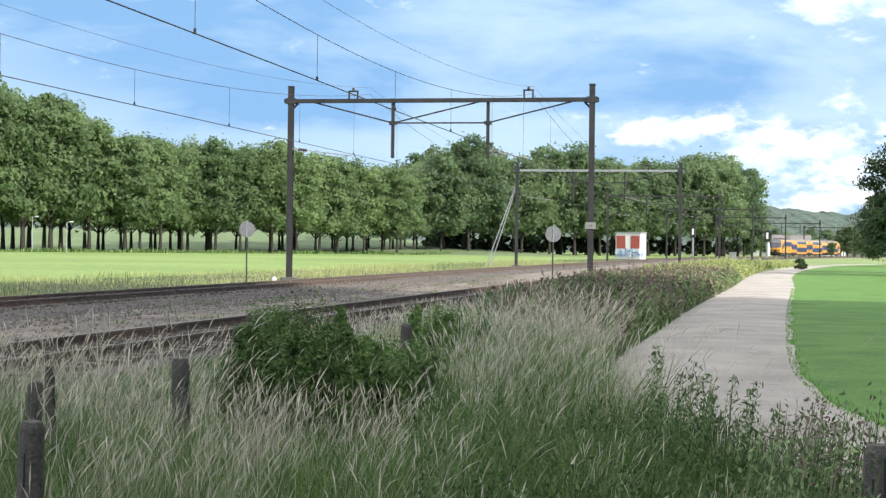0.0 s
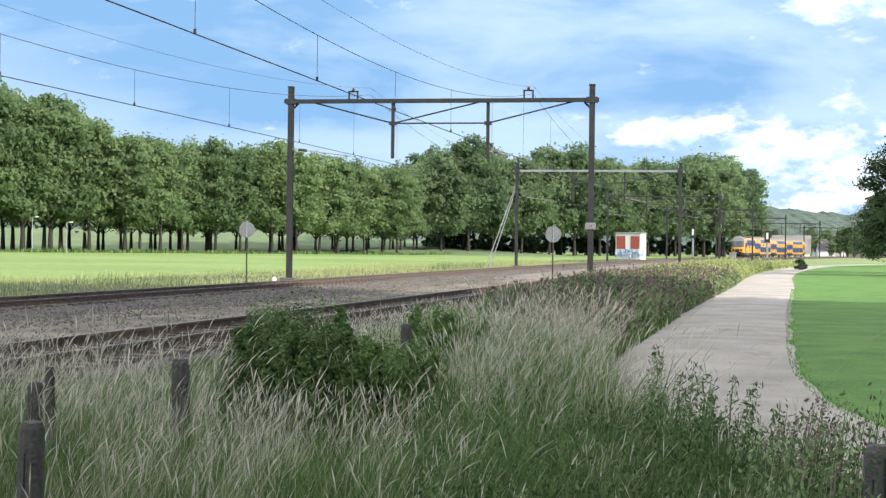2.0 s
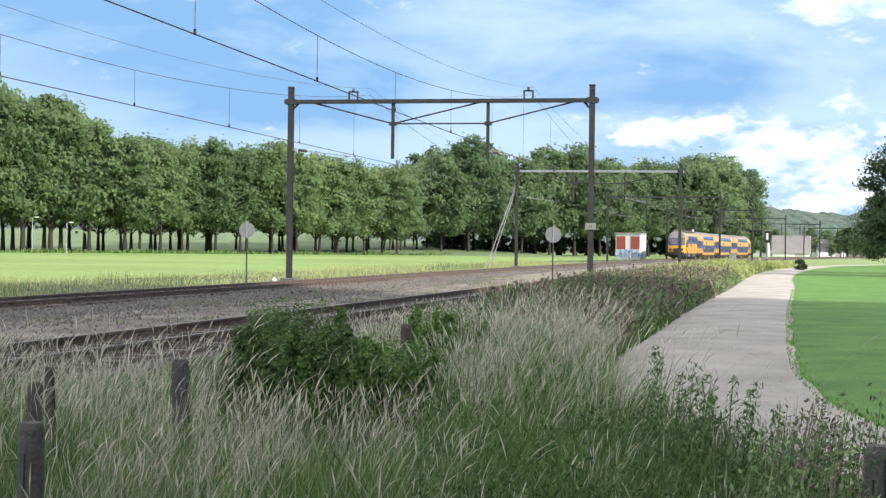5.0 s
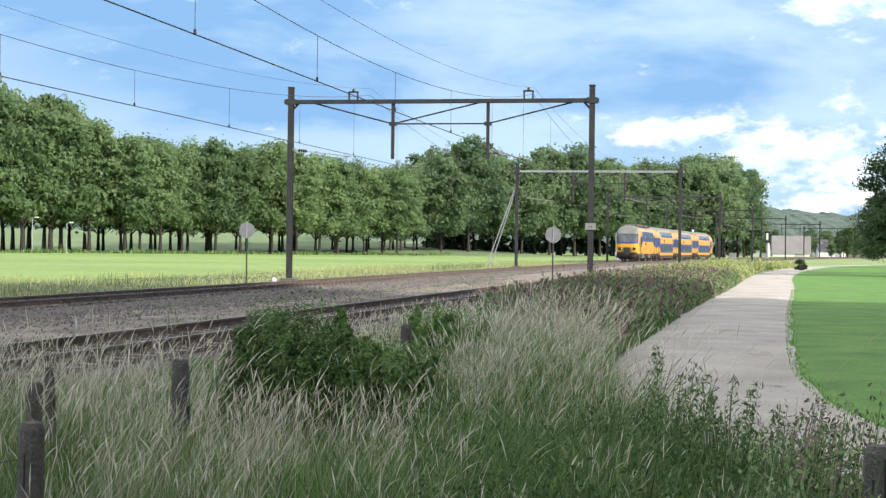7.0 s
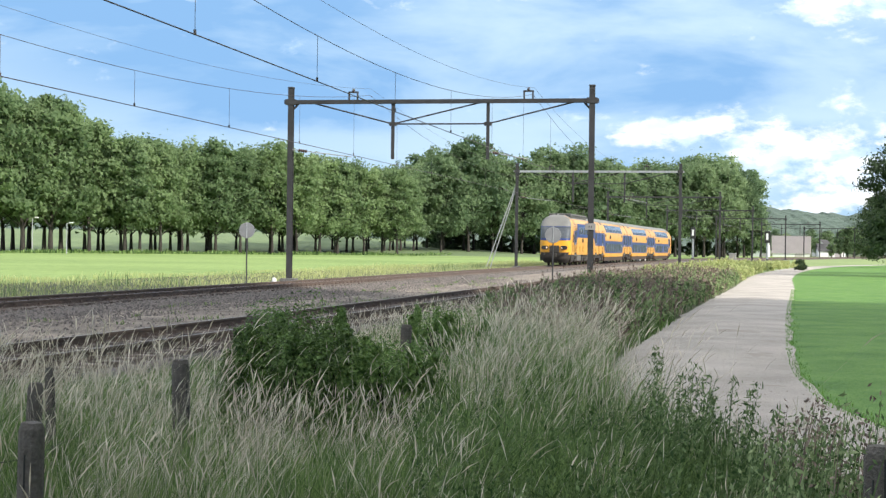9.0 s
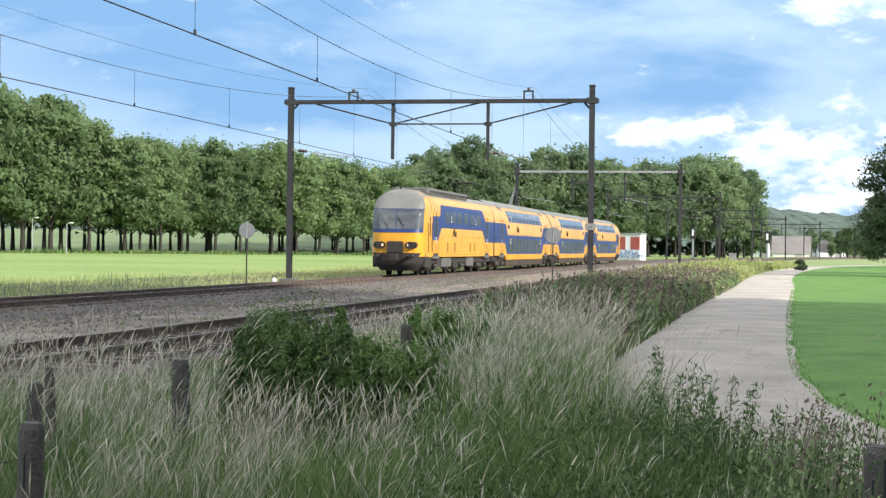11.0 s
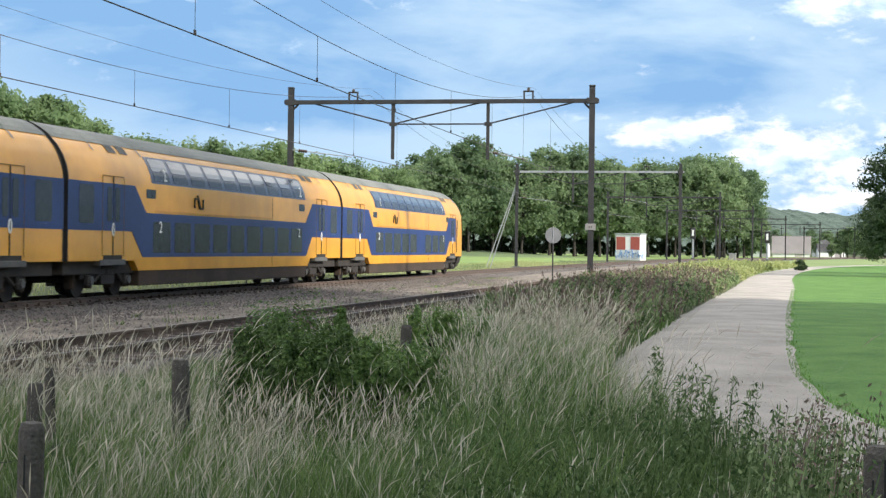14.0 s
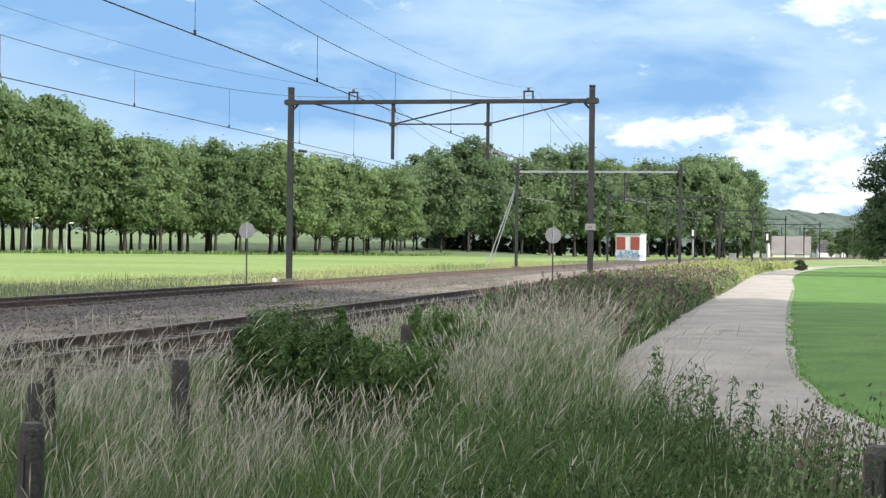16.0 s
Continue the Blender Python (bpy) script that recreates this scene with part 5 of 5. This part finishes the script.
def build_weeds():
    """Docks, thistles and other broad-leaved weeds as upright sprays."""
    rng = np.random.default_rng(31)

    def sprays(n, y0, y1, hm, leaves, size, mat, name, label, left=0.0, right=0.0, power=1.0, pick=None, slim=0.07, broad=0.38):
        x, y = verge_spots(rng, n, y0, y1, power, left, right)
        if pick is not None:
            k = pick(x, y)
            x, y = x[k], y[k]
        if y0 > 20:
            k = rng.uniform(0, 1, len(x)) < 0.35 + patch(x, y, 1.6, 5.0)
            x, y = x[k] - np.abs(rng.normal(size=k.sum())) * 0.15, y[k]
        m = len(x)
        pt = patch(x, y, 0.9, 3.1) if hm > 0.7 and y0 > 20 else np.full(m, 0.5)
        h = hm * rng.uniform(0.45, 1.12, m) * (0.62 + 0.5 * pt)
        f = rng.uniform(0.25, 1.0, (m, leaves))
        px = x[:, None] + rng.normal(size=(m, leaves)) * slim * (1.3 - f) + 0.06 * f * f
        py = y[:, None] + rng.normal(size=(m, leaves)) * slim * (1.3 - f)
        pz = GROUND + h[:, None] * f
        p = np.stack([px, py, pz], -1).reshape(-1, 3)
        N = len(p)
        u = rng.normal(size=(N, 3)) * np.array([0.5, 0.5, 0.35]) + np.array([0, 0, 0.55])
        u /= np.linalg.norm(u, axis=1)[:, None]
        w = np.cross(u, rng.normal(size=(N, 3)))
        w /= np.linalg.norm(w, axis=1)[:, None]
        s = size * rng.uniform(0.6, 1.4, (N, 1))
        v = np.stack([p - u * s, p + w * s * broad, p + u * s, p - w * s * broad], 1).reshape(-1, 3)
        F = np.arange(N * 4).reshape(-1, 4)
        ob = new(name, array_mesh(name, v, F, mat))
        tagged(ob, label, "weeds", kind="stuff")
        st = blades(rng, x, y, h, np.full(m, 0.012 + 0.0003 * y.mean()), 0.08, mat, name.replace("weeds", "stalks"), label.replace("leaves", "stalks"))
    sprays(4200, 26, 95, 0.92, 16, 0.055, "dock", "dock_weeds", "rusty brown dock weeds gone to seed", right=-0.1, power=1.3, pick=lambda x, y: (x > near_edge(y) + 0.2) & (x / y > 0.035))
    sprays(9000, 24, 90, 0.78, 14, 0.07, "weed", "verge_weeds", "dusty green broad weeds with narrow leaves", right=-0.1, power=1.3, pick=lambda x, y: x / y > 0.03)
    sprays(900, 26, 95, 1.12, 12, 0.045, "dock", "dock_weeds", "rusty brown dock weeds gone to seed", right=-0.1, power=1.3, pick=lambda x, y: (x > near_edge(y) + 0.2) & (x / y > 0.05), slim=0.025)
    sprays(2200, 85, 190, 0.85, 14, 0.14, "yellowgrass", "flower_weeds", "pale yellow flowering weeds along the path", power=1.0)
    sprays(5400, 5.5, 12, 0.74, 26, 0.018, "thistle", "nettle_weeds", "low green nettles and weeds with toothed leaves", pick=lambda x, y: x > -0.02 * y)
    sprays(430, 8.6, 12.2, 1.10, 170, 0.022, "thistle", "thistle_weeds", "grey-green thistles with narrow leaves", pick=lambda x, y: (x > 0.125 * y) & (x < 0.20 * y), slim=0.06, broad=0.20)
    sprays(750, 7.0, 10.5, 1.02, 40, 0.016, "dock", "dry_weeds", "withered brown weeds with curled leaves", right=1.1, pick=lambda x, y: x > 0.195 * y)
    sprays(2400, 5.5, 10.0, 0.95, 26, 0.02, "weed", "nettle_weeds", "low green nettles and weeds with toothed leaves", right=1.6, pick=lambda x, y: x > 0.18 * y)


def build_bush(x, y, w, d, h, n, seed, label, leaves="bramble"):
    rng = np.random.default_rng(seed)
    rr = random.Random(seed)
    root = new("bramble_bush")
    root.location = (x, y, GROUND)
    tagged(root, label, "bush", "bushes on the verge")
    cs, rs = [], []
    for i in range(11):
        a = i * 2.4
        q = math.sqrt((i + 0.5) / 11) * 0.75
        cs.append((w * q * math.cos(a), d * q * math.sin(a), h * (0.34 + 0.42 * (1 - q) + rr.uniform(-0.1, 0.10))))
        rs.append((w * rr.uniform(0.28, 0.42), d * rr.uniform(0.28, 0.42), h * rr.uniform(0.26, 0.36)))
    for i in range(5):
        a = rr.uniform(0, 6.28)
        cs.append((w * 0.9 * math.cos(a), d * 0.8 * math.sin(a), h * 0.25))
        rs.append((w * 0.3, d * 0.3, h * 0.25))
    for i in range(26):
        # long shoots that stand out of the thicket
        a, e = rr.uniform(0, 6.28), rr.uniform(0.55, 1.02)
        cs.append((w * e * math.cos(a), d * e * math.sin(a), h * (1.0 - 0.62 * e * e + rr.uniform(-0.14, 0.04))))
        rs.append((w * 0.07, d * 0.07, h * rr.uniform(0.07, 0.16)))
    v, f = leaf_sprays(rng, np.array(cs), np.array(rs), n, 0.0155, 1.2)
    o = new("foliage", array_mesh("foliage", v, f, leaves))
    o.parent = root
    for c in cs:
        part("stem", rodded((c[0] * 0.15, c[1] * 0.15, 0.0), (c[0] * 0.8, c[1] * 0.8, c[2]), 0.012, 0.005, n=5), "bark", root)


TUFTS = []


def build_tufts():
    """Loose tufts of seeding grass that sway in the wind."""
    rng = np.random.default_rng(77)
    made = []
    for k in range(5):
        m = 34
        ob = blades(rng, rng.normal(size=m) * 0.09, rng.normal(size=m) * 0.09, rng.uniform(0.6, 1.0, m), 0.0026, 0.38, "straw", "grass_tuft", "loose tuft of tall pale seeding grass", heads=0.13, z=0.0, wind=(0.12, 0.02))
        made.append(ob.data)
        bpy.data.objects.remove(ob)
    x, y = verge_spots(rng, 150, 7.2, 15.0)
    k = (growth(x, y) > 0.5) & ~((x / y > -0.15) & (x / y < 0.0) & (y > 11))
    for i, (a, c) in enumerate(list(zip(x[k], y[k]))[:56]):
        ob = new("grass_tuft", made[i % 5])
        s = float(growth(np.array([a]), np.array([c]))[0]) * 1.15
        ob.matrix_world = Matrix.LocRotScale((a, c, GROUND), Euler((0, 0, 0)), (s, s, s))
        tagged(ob, "loose tuft of tall pale seeding grass swaying in the wind", "grass", "swaying grass tufts")
        TUFTS.append((ob, float(a), float(c), rng.uniform(0, 6.28), rng.uniform(1.5, 3.4)))


build_grass()
build_weeds()
build_tufts()
build_bush(-1.27, 14.2, 0.70, 0.65, 1.28, 80000, 71, "dense dark green bramble bush on the verge")
# both thickets take the leaf colour that is brightened as if lit
build_bush(-0.45, 14.0, 0.56, 0.5, 1.0, 50000, 72, "bramble thicket coloured as sunlit beside the bush", "thicket")
build_bush(0.10, 20.0, 0.65, 0.7, 1.10, 30000, 73, "leafy bramble thicket behind a fence post", "thicket")


# ---- fence posts and signs ----
def fence_post(x, y, top, w, tilt, label):
    root = new("fence_post")
    root.matrix_world = Matrix.LocRotScale((x, y, GROUND - 0.1), Euler((radians(tilt), radians(tilt * 0.6), 0.3)), None)
    tagged(root, label, "fence post", "old fence posts")
    h = top - GROUND + 0.1
    rr = random.Random(int(x * 100))
    n = 12
    rings = []
    for k, z in enumerate((0, h * 0.3, h * 0.6, h * 0.85, h - 0.03, h)):
        r = w / 2 * (1.05 - 0.05 * k / 5) * (0.82 if k == 5 else 1)
        rings.append([(r * (1 + 0.10 * noise.noise((math.cos(a * 0.5236) * 2, math.sin(a * 0.5236) * 2, z * 0.6 + x))) * math.cos(a * 0.5236),
                       r * math.sin(a * 0.5236) * (1 + 0.1 * noise.noise((a * 1.0, z, x))), z + (0.012 * noise.noise((a * 0.9, x, 1)) if k >= 4 else 0)) for a in range(n)])
    part("post", loft(rings), "post", root)
    bm = bmesh.new()
    for k in range(3):
        a = rr.uniform(3.6, 5.6)
        zz = rr.uniform(0.45, 0.9) * h
        r = w / 2 * 1.0
        box(bm, r * math.cos(a) - 0.004, r * math.sin(a) - 0.004, zz - 0.10, r * math.cos(a) + 0.004, r * math.sin(a) + 0.004, zz + 0.07)
    part("crack", bm, "black", root)


for _a in ((-1.82, 7.2, 0.66, 0.115, 1.0, "thick grey weathered wooden fence post"), (-2.40, 9.5, 0.64, 0.09, 3.0, "thin grey weathered wooden fence post"),
           (-2.32, 9.8, 0.70, 0.06, -3.0, "thin grey split wooden fence post"), (-1.72, 10.9, 0.68, 0.12, -2.0, "thick grey weathered wooden fence post"),
           (-0.42, 18.0, 0.60, 0.125, 2.0, "short grey wooden fence post in the brambles"), (1.90, 7.05, 0.62, 0.13, 0.0, "dark wooden fence post in the weeds")):
    fence_post(*_a)
bmw = bmesh.new()
rod(bmw, (-3.2, 5.6, 0.42), (-1.82, 7.2, 0.5), 0.0015, n=4)
rod(bmw, (-1.82, 7.2, 0.5), (-1.72, 10.9, 0.5), 0.0015, n=4)
tagged(link_bm("fence_wire", bmw, "steel"), "thin slack wire strung between fence posts", "wire")


def round_sign(x, y, top, d, label, lattice=False):
    root = new("track_sign")
    root.location = (x, y, 0)
    tagged(root, label, "railway sign", "round signs by the track")
    part("pole", rodded((0, 0, GROUND - 0.1), (0, 0, top), 0.032), "steel", root)
    bm = bmesh.new()
    rod(bm, (0, -0.04, top - d / 2), (0, -0.055, top - d / 2), d / 2, n=32)
    disc = part("disc", bm, "sign", root, "plain grey round sign back")
    part("stiffener", boxed(-0.02, -0.075, top - d, 0.02, -0.055, top + 0.05), "galv", disc)
    part("rim", rodded((0, -0.035, top - d / 2), (0, -0.04, top - d / 2), d / 2 + 0.012, n=32), "galv", disc)


round_sign(-8.55, 71.0, 2.42, 0.66, "grey round railway sign seen from behind on a thin pole")
round_sign(4.95, 73.4, 2.42, 0.70, "grey round railway sign seen from behind on a thin pole")


def mast_plate():
    m = frame_at(56.7, RIGHT)
    root = new("mast_plate")
    root.matrix_world = m
    tagged(root, "small white number plate fixed to the mast", "sign")
    part("plate", boxed(-0.16, -0.24, 2.32, -0.135, 0.24, 2.62, bevel=0.01), "barn", root)
    bm = bmesh.new()
    for a in (-0.05, 0.05):
        box(bm, -0.166, a - 0.015, 2.43, -0.161, a + 0.015, 2.51)
    part("marking", bm, "black", root, "dark bars of unreadable marking")


mast_plate()


# ---- trackside box, signals and cabinet ----
def relay_house():
    root = new("relay_house")
    root.matrix_world = Matrix.Translation((31.35, 272, GROUND)) @ Matrix.Rotation(radians(-24), 4, "Z")
    tagged(root, "white trackside relay house with red doors and blue graffiti", "hut")
    part("wall", boxed(-2.15, -1.6, 0, 2.15, 1.6, 4.3, bevel=0.04), "white", root)
    part("roof", boxed(-2.3, -1.75, 4.3, 2.3, 1.75, 4.5, bevel=0.04), "galv", root)
    for x0, x1 in ((-2.0, -0.45), (0.45, 2.0)):
        part("door", boxed(x0, -1.64, 1.75, x1, -1.60, 3.9, bevel=0.01), "reddoor", root, "faded red double door")
    rr = random.Random(4)
    for i in range(9):
        x = -2.0 + i * 0.48
        bm = rodded((x, -1.66, rr.uniform(0.3, 0.6)), (x + rr.uniform(-0.2, 0.4), -1.66, rr.uniform(1.3, 1.9)), 0.13, n=5)
        part("graffiti_stroke", bm, "graffiti", root, "blue and white sprayed stroke")
        bm = rodded((x, -1.675, rr.uniform(0.9, 1.2)), (x + 0.45, -1.675, rr.uniform(0.6, 1.6)), 0.11, n=5)
        part("graffiti_stroke", bm, "graffiti", root, "blue and white sprayed stroke")
    for i in range(5):
        y = -1.3 + i * 0.6
        bm = rodded((2.19, y, rr.uniform(0.3, 0.6)), (2.19, y + rr.uniform(-0.1, 0.4), rr.uniform(1.2, 2.2)), 0.1, n=5)
        part("graffiti_stroke", bm, "graffiti", root, "blue and white sprayed stroke")


def signal(s, side, h, label):
    root = new("railway_signal")
    root.matrix_world = frame_at(s, side)
    tagged(root, label, "railway signal", "signals by the track")
    part("pole", rodded((0, 0, -0.3), (0, 0, h), 0.08), "galv", root)
    head = part("head", boxed(-0.12, -0.5, h - 1.6, 0.12, 0.5, h + 0.5, bevel=0.1), "black", root)
    part("backboard", boxed(-0.135, -0.2, h - 1.05, -0.122, 0.2, h + 0.1, bevel=0.005), "white", head, "white signal board")
    part("ladder", boxed(0.12, -0.2, 0, 0.16, 0.2, h - 1.5), "galv", root)
    part("base", boxed(-0.3, -0.3, -0.35, 0.3, 0.3, 0.1, bevel=0.03), "box", root)


def cabinet():
    root = new("trackside_cabinet")
    root.matrix_world = frame_at(205.5, 11.5)
    tagged(root, "pale grey steel trackside cabinet", "cabinet")
    part("body", boxed(-0.4, -0.45, -0.3, 0.4, 0.45, 1.1, bevel=0.03), "barn", root)
    part("lid", boxed(-0.46, -0.52, 1.1, 0.46, 0.52, 1.18, bevel=0.02), "galv", root)


def barn(u, dist, w, d, eave, ridge, turn, label, wall="barn", cover="barnroof"):
    root = new("farm_barn")
    x = (u - 784) / 2882.9 * dist
    root.matrix_world = Matrix.Translation((x, dist, GROUND)) @ Matrix.Rotation(radians(turn), 4, "Z")
    tagged(root, label, "barn", "farm buildings")
    bm = bmesh.new()
    pr = [(-d / 2, 0), (d / 2, 0), (d / 2, eave), (0, ridge), (-d / 2, eave)]
    rows = [[bm.verts.new((xx, y, z)) for y, z in pr] for xx in (-w / 2, w / 2)]
    for r in rows:
        bm.faces.new(r)
    for i in range(5):
        bm.faces.new((rows[0][i], rows[0][(i + 1) % 5], rows[1][(i + 1) % 5], rows[1][i]))
    part("wall", bm, wall, root)
    for sg in (-1, 1):
        bm = bmesh.new()
        v = [bm.verts.new(p) for p in ((-w / 2 - 0.4, sg * (d / 2 + 0.4), eave - 0.2), (w / 2 + 0.4, sg * (d / 2 + 0.4), eave - 0.2), (w / 2 + 0.4, 0, ridge + 0.12), (-w / 2 - 0.4, 0, ridge + 0.12))]
        f = bm.faces.new(v)
        bmesh.ops.solidify(bm, geom=[f], thickness=0.12)
        part("roof", bm, cover, root, "grey sheet roof")
    part("barn_door", boxed(w * 0.1, -d / 2 - 0.06, 0, w * 0.1 + 2.6, -d / 2 + 0.02, min(2.8, eave - 0.3)), "barnroof", root)


def guy_stays():
    root = new("guy_stay")
    tagged(root, "pair of pale steel stays bracing a mast", "mast stay")
    top = track(123.7, LEFT, 6.9)
    for dx in (0.0, 0.35):
        foot = track(123.7, LEFT, GROUND) + Vector((-2.25 - dx, 0.4, 0))
        part("stay", rodded(tuple(foot), tuple(top + Vector((-dx * 0.3, 0, 0))), 0.045), "galv", root)
    part("cross_tie", rodded(tuple(top + Vector((-1.15, 0.2, -3.4))), tuple(top + Vector((-1.45, 0.2, -3.5))), 0.03), "galv", root)


def street_lamp(u, dist, h, label):
    root = new("street_lamp")
    root.location = ((u - 784) / 2882.9 * dist, dist, GROUND)
    tagged(root, label, "street lamp", "lamps along the avenue")
    part("pole", rodded((0, 0, -0.2), (0, 0, h), 0.09, 0.06), "galv", root)
    part("arm", rodded((0, 0, h), (0.7, 0, h + 0.12), 0.05), "galv", root)
    part("lantern", boxed(0.4, -0.14, h + 0.05, 1.0, 0.14, h + 0.2, bevel=0.03), "white", root)


def marker(x, y, label):
    root = new("marker_stone")
    root.location = (x, y, GROUND)
    tagged(root, label, "marker")
    bm = bmesh.new()
    rod(bm, (0, 0, -0.1), (0, 0, 0.22), 0.12, 0.10, 12)
    part("stone", bm, "white", root)
    bm = bmesh.new()
    rod(bm, (0, 0, 0.22), (0, 0, 0.28), 0.10, 0.04, 12)
    part("cap", bm, "white", root)


guy_stays()
street_lamp(118, 252, 4.7, "slim grey street lamp beside the avenue")
street_lamp(57, 262, 5.6, "slim grey street lamp beside the avenue")
marker(-7.55, 73.0, "small white marker stone by the track")
relay_house()
signal(294, -3.6, 5.3, "railway signal with white board on a mast")
signal(283, 11.2, 4.6, "railway signal with white board beside the near track")
cabinet()
barn(1400, 560, 12.4, 12, 1.3, 7.1, -12, "large farm barn with a pale grey sheet roof", "white")
barn(1470, 600, 9.6, 8, 2.2, 4.8, -6, "low farm building with a slate grey roof", "white", "tile")
barn(1347, 540, 4.6, 5.0, 2.4, 6.6, -28, "white gabled farmhouse with a dark roof among trees", "white", "tile")
barn(1456, 640, 4.0, 7, 3.6, 6.6, 40, "small white gabled farm building", "white", "tile")

build_rails()
motions()
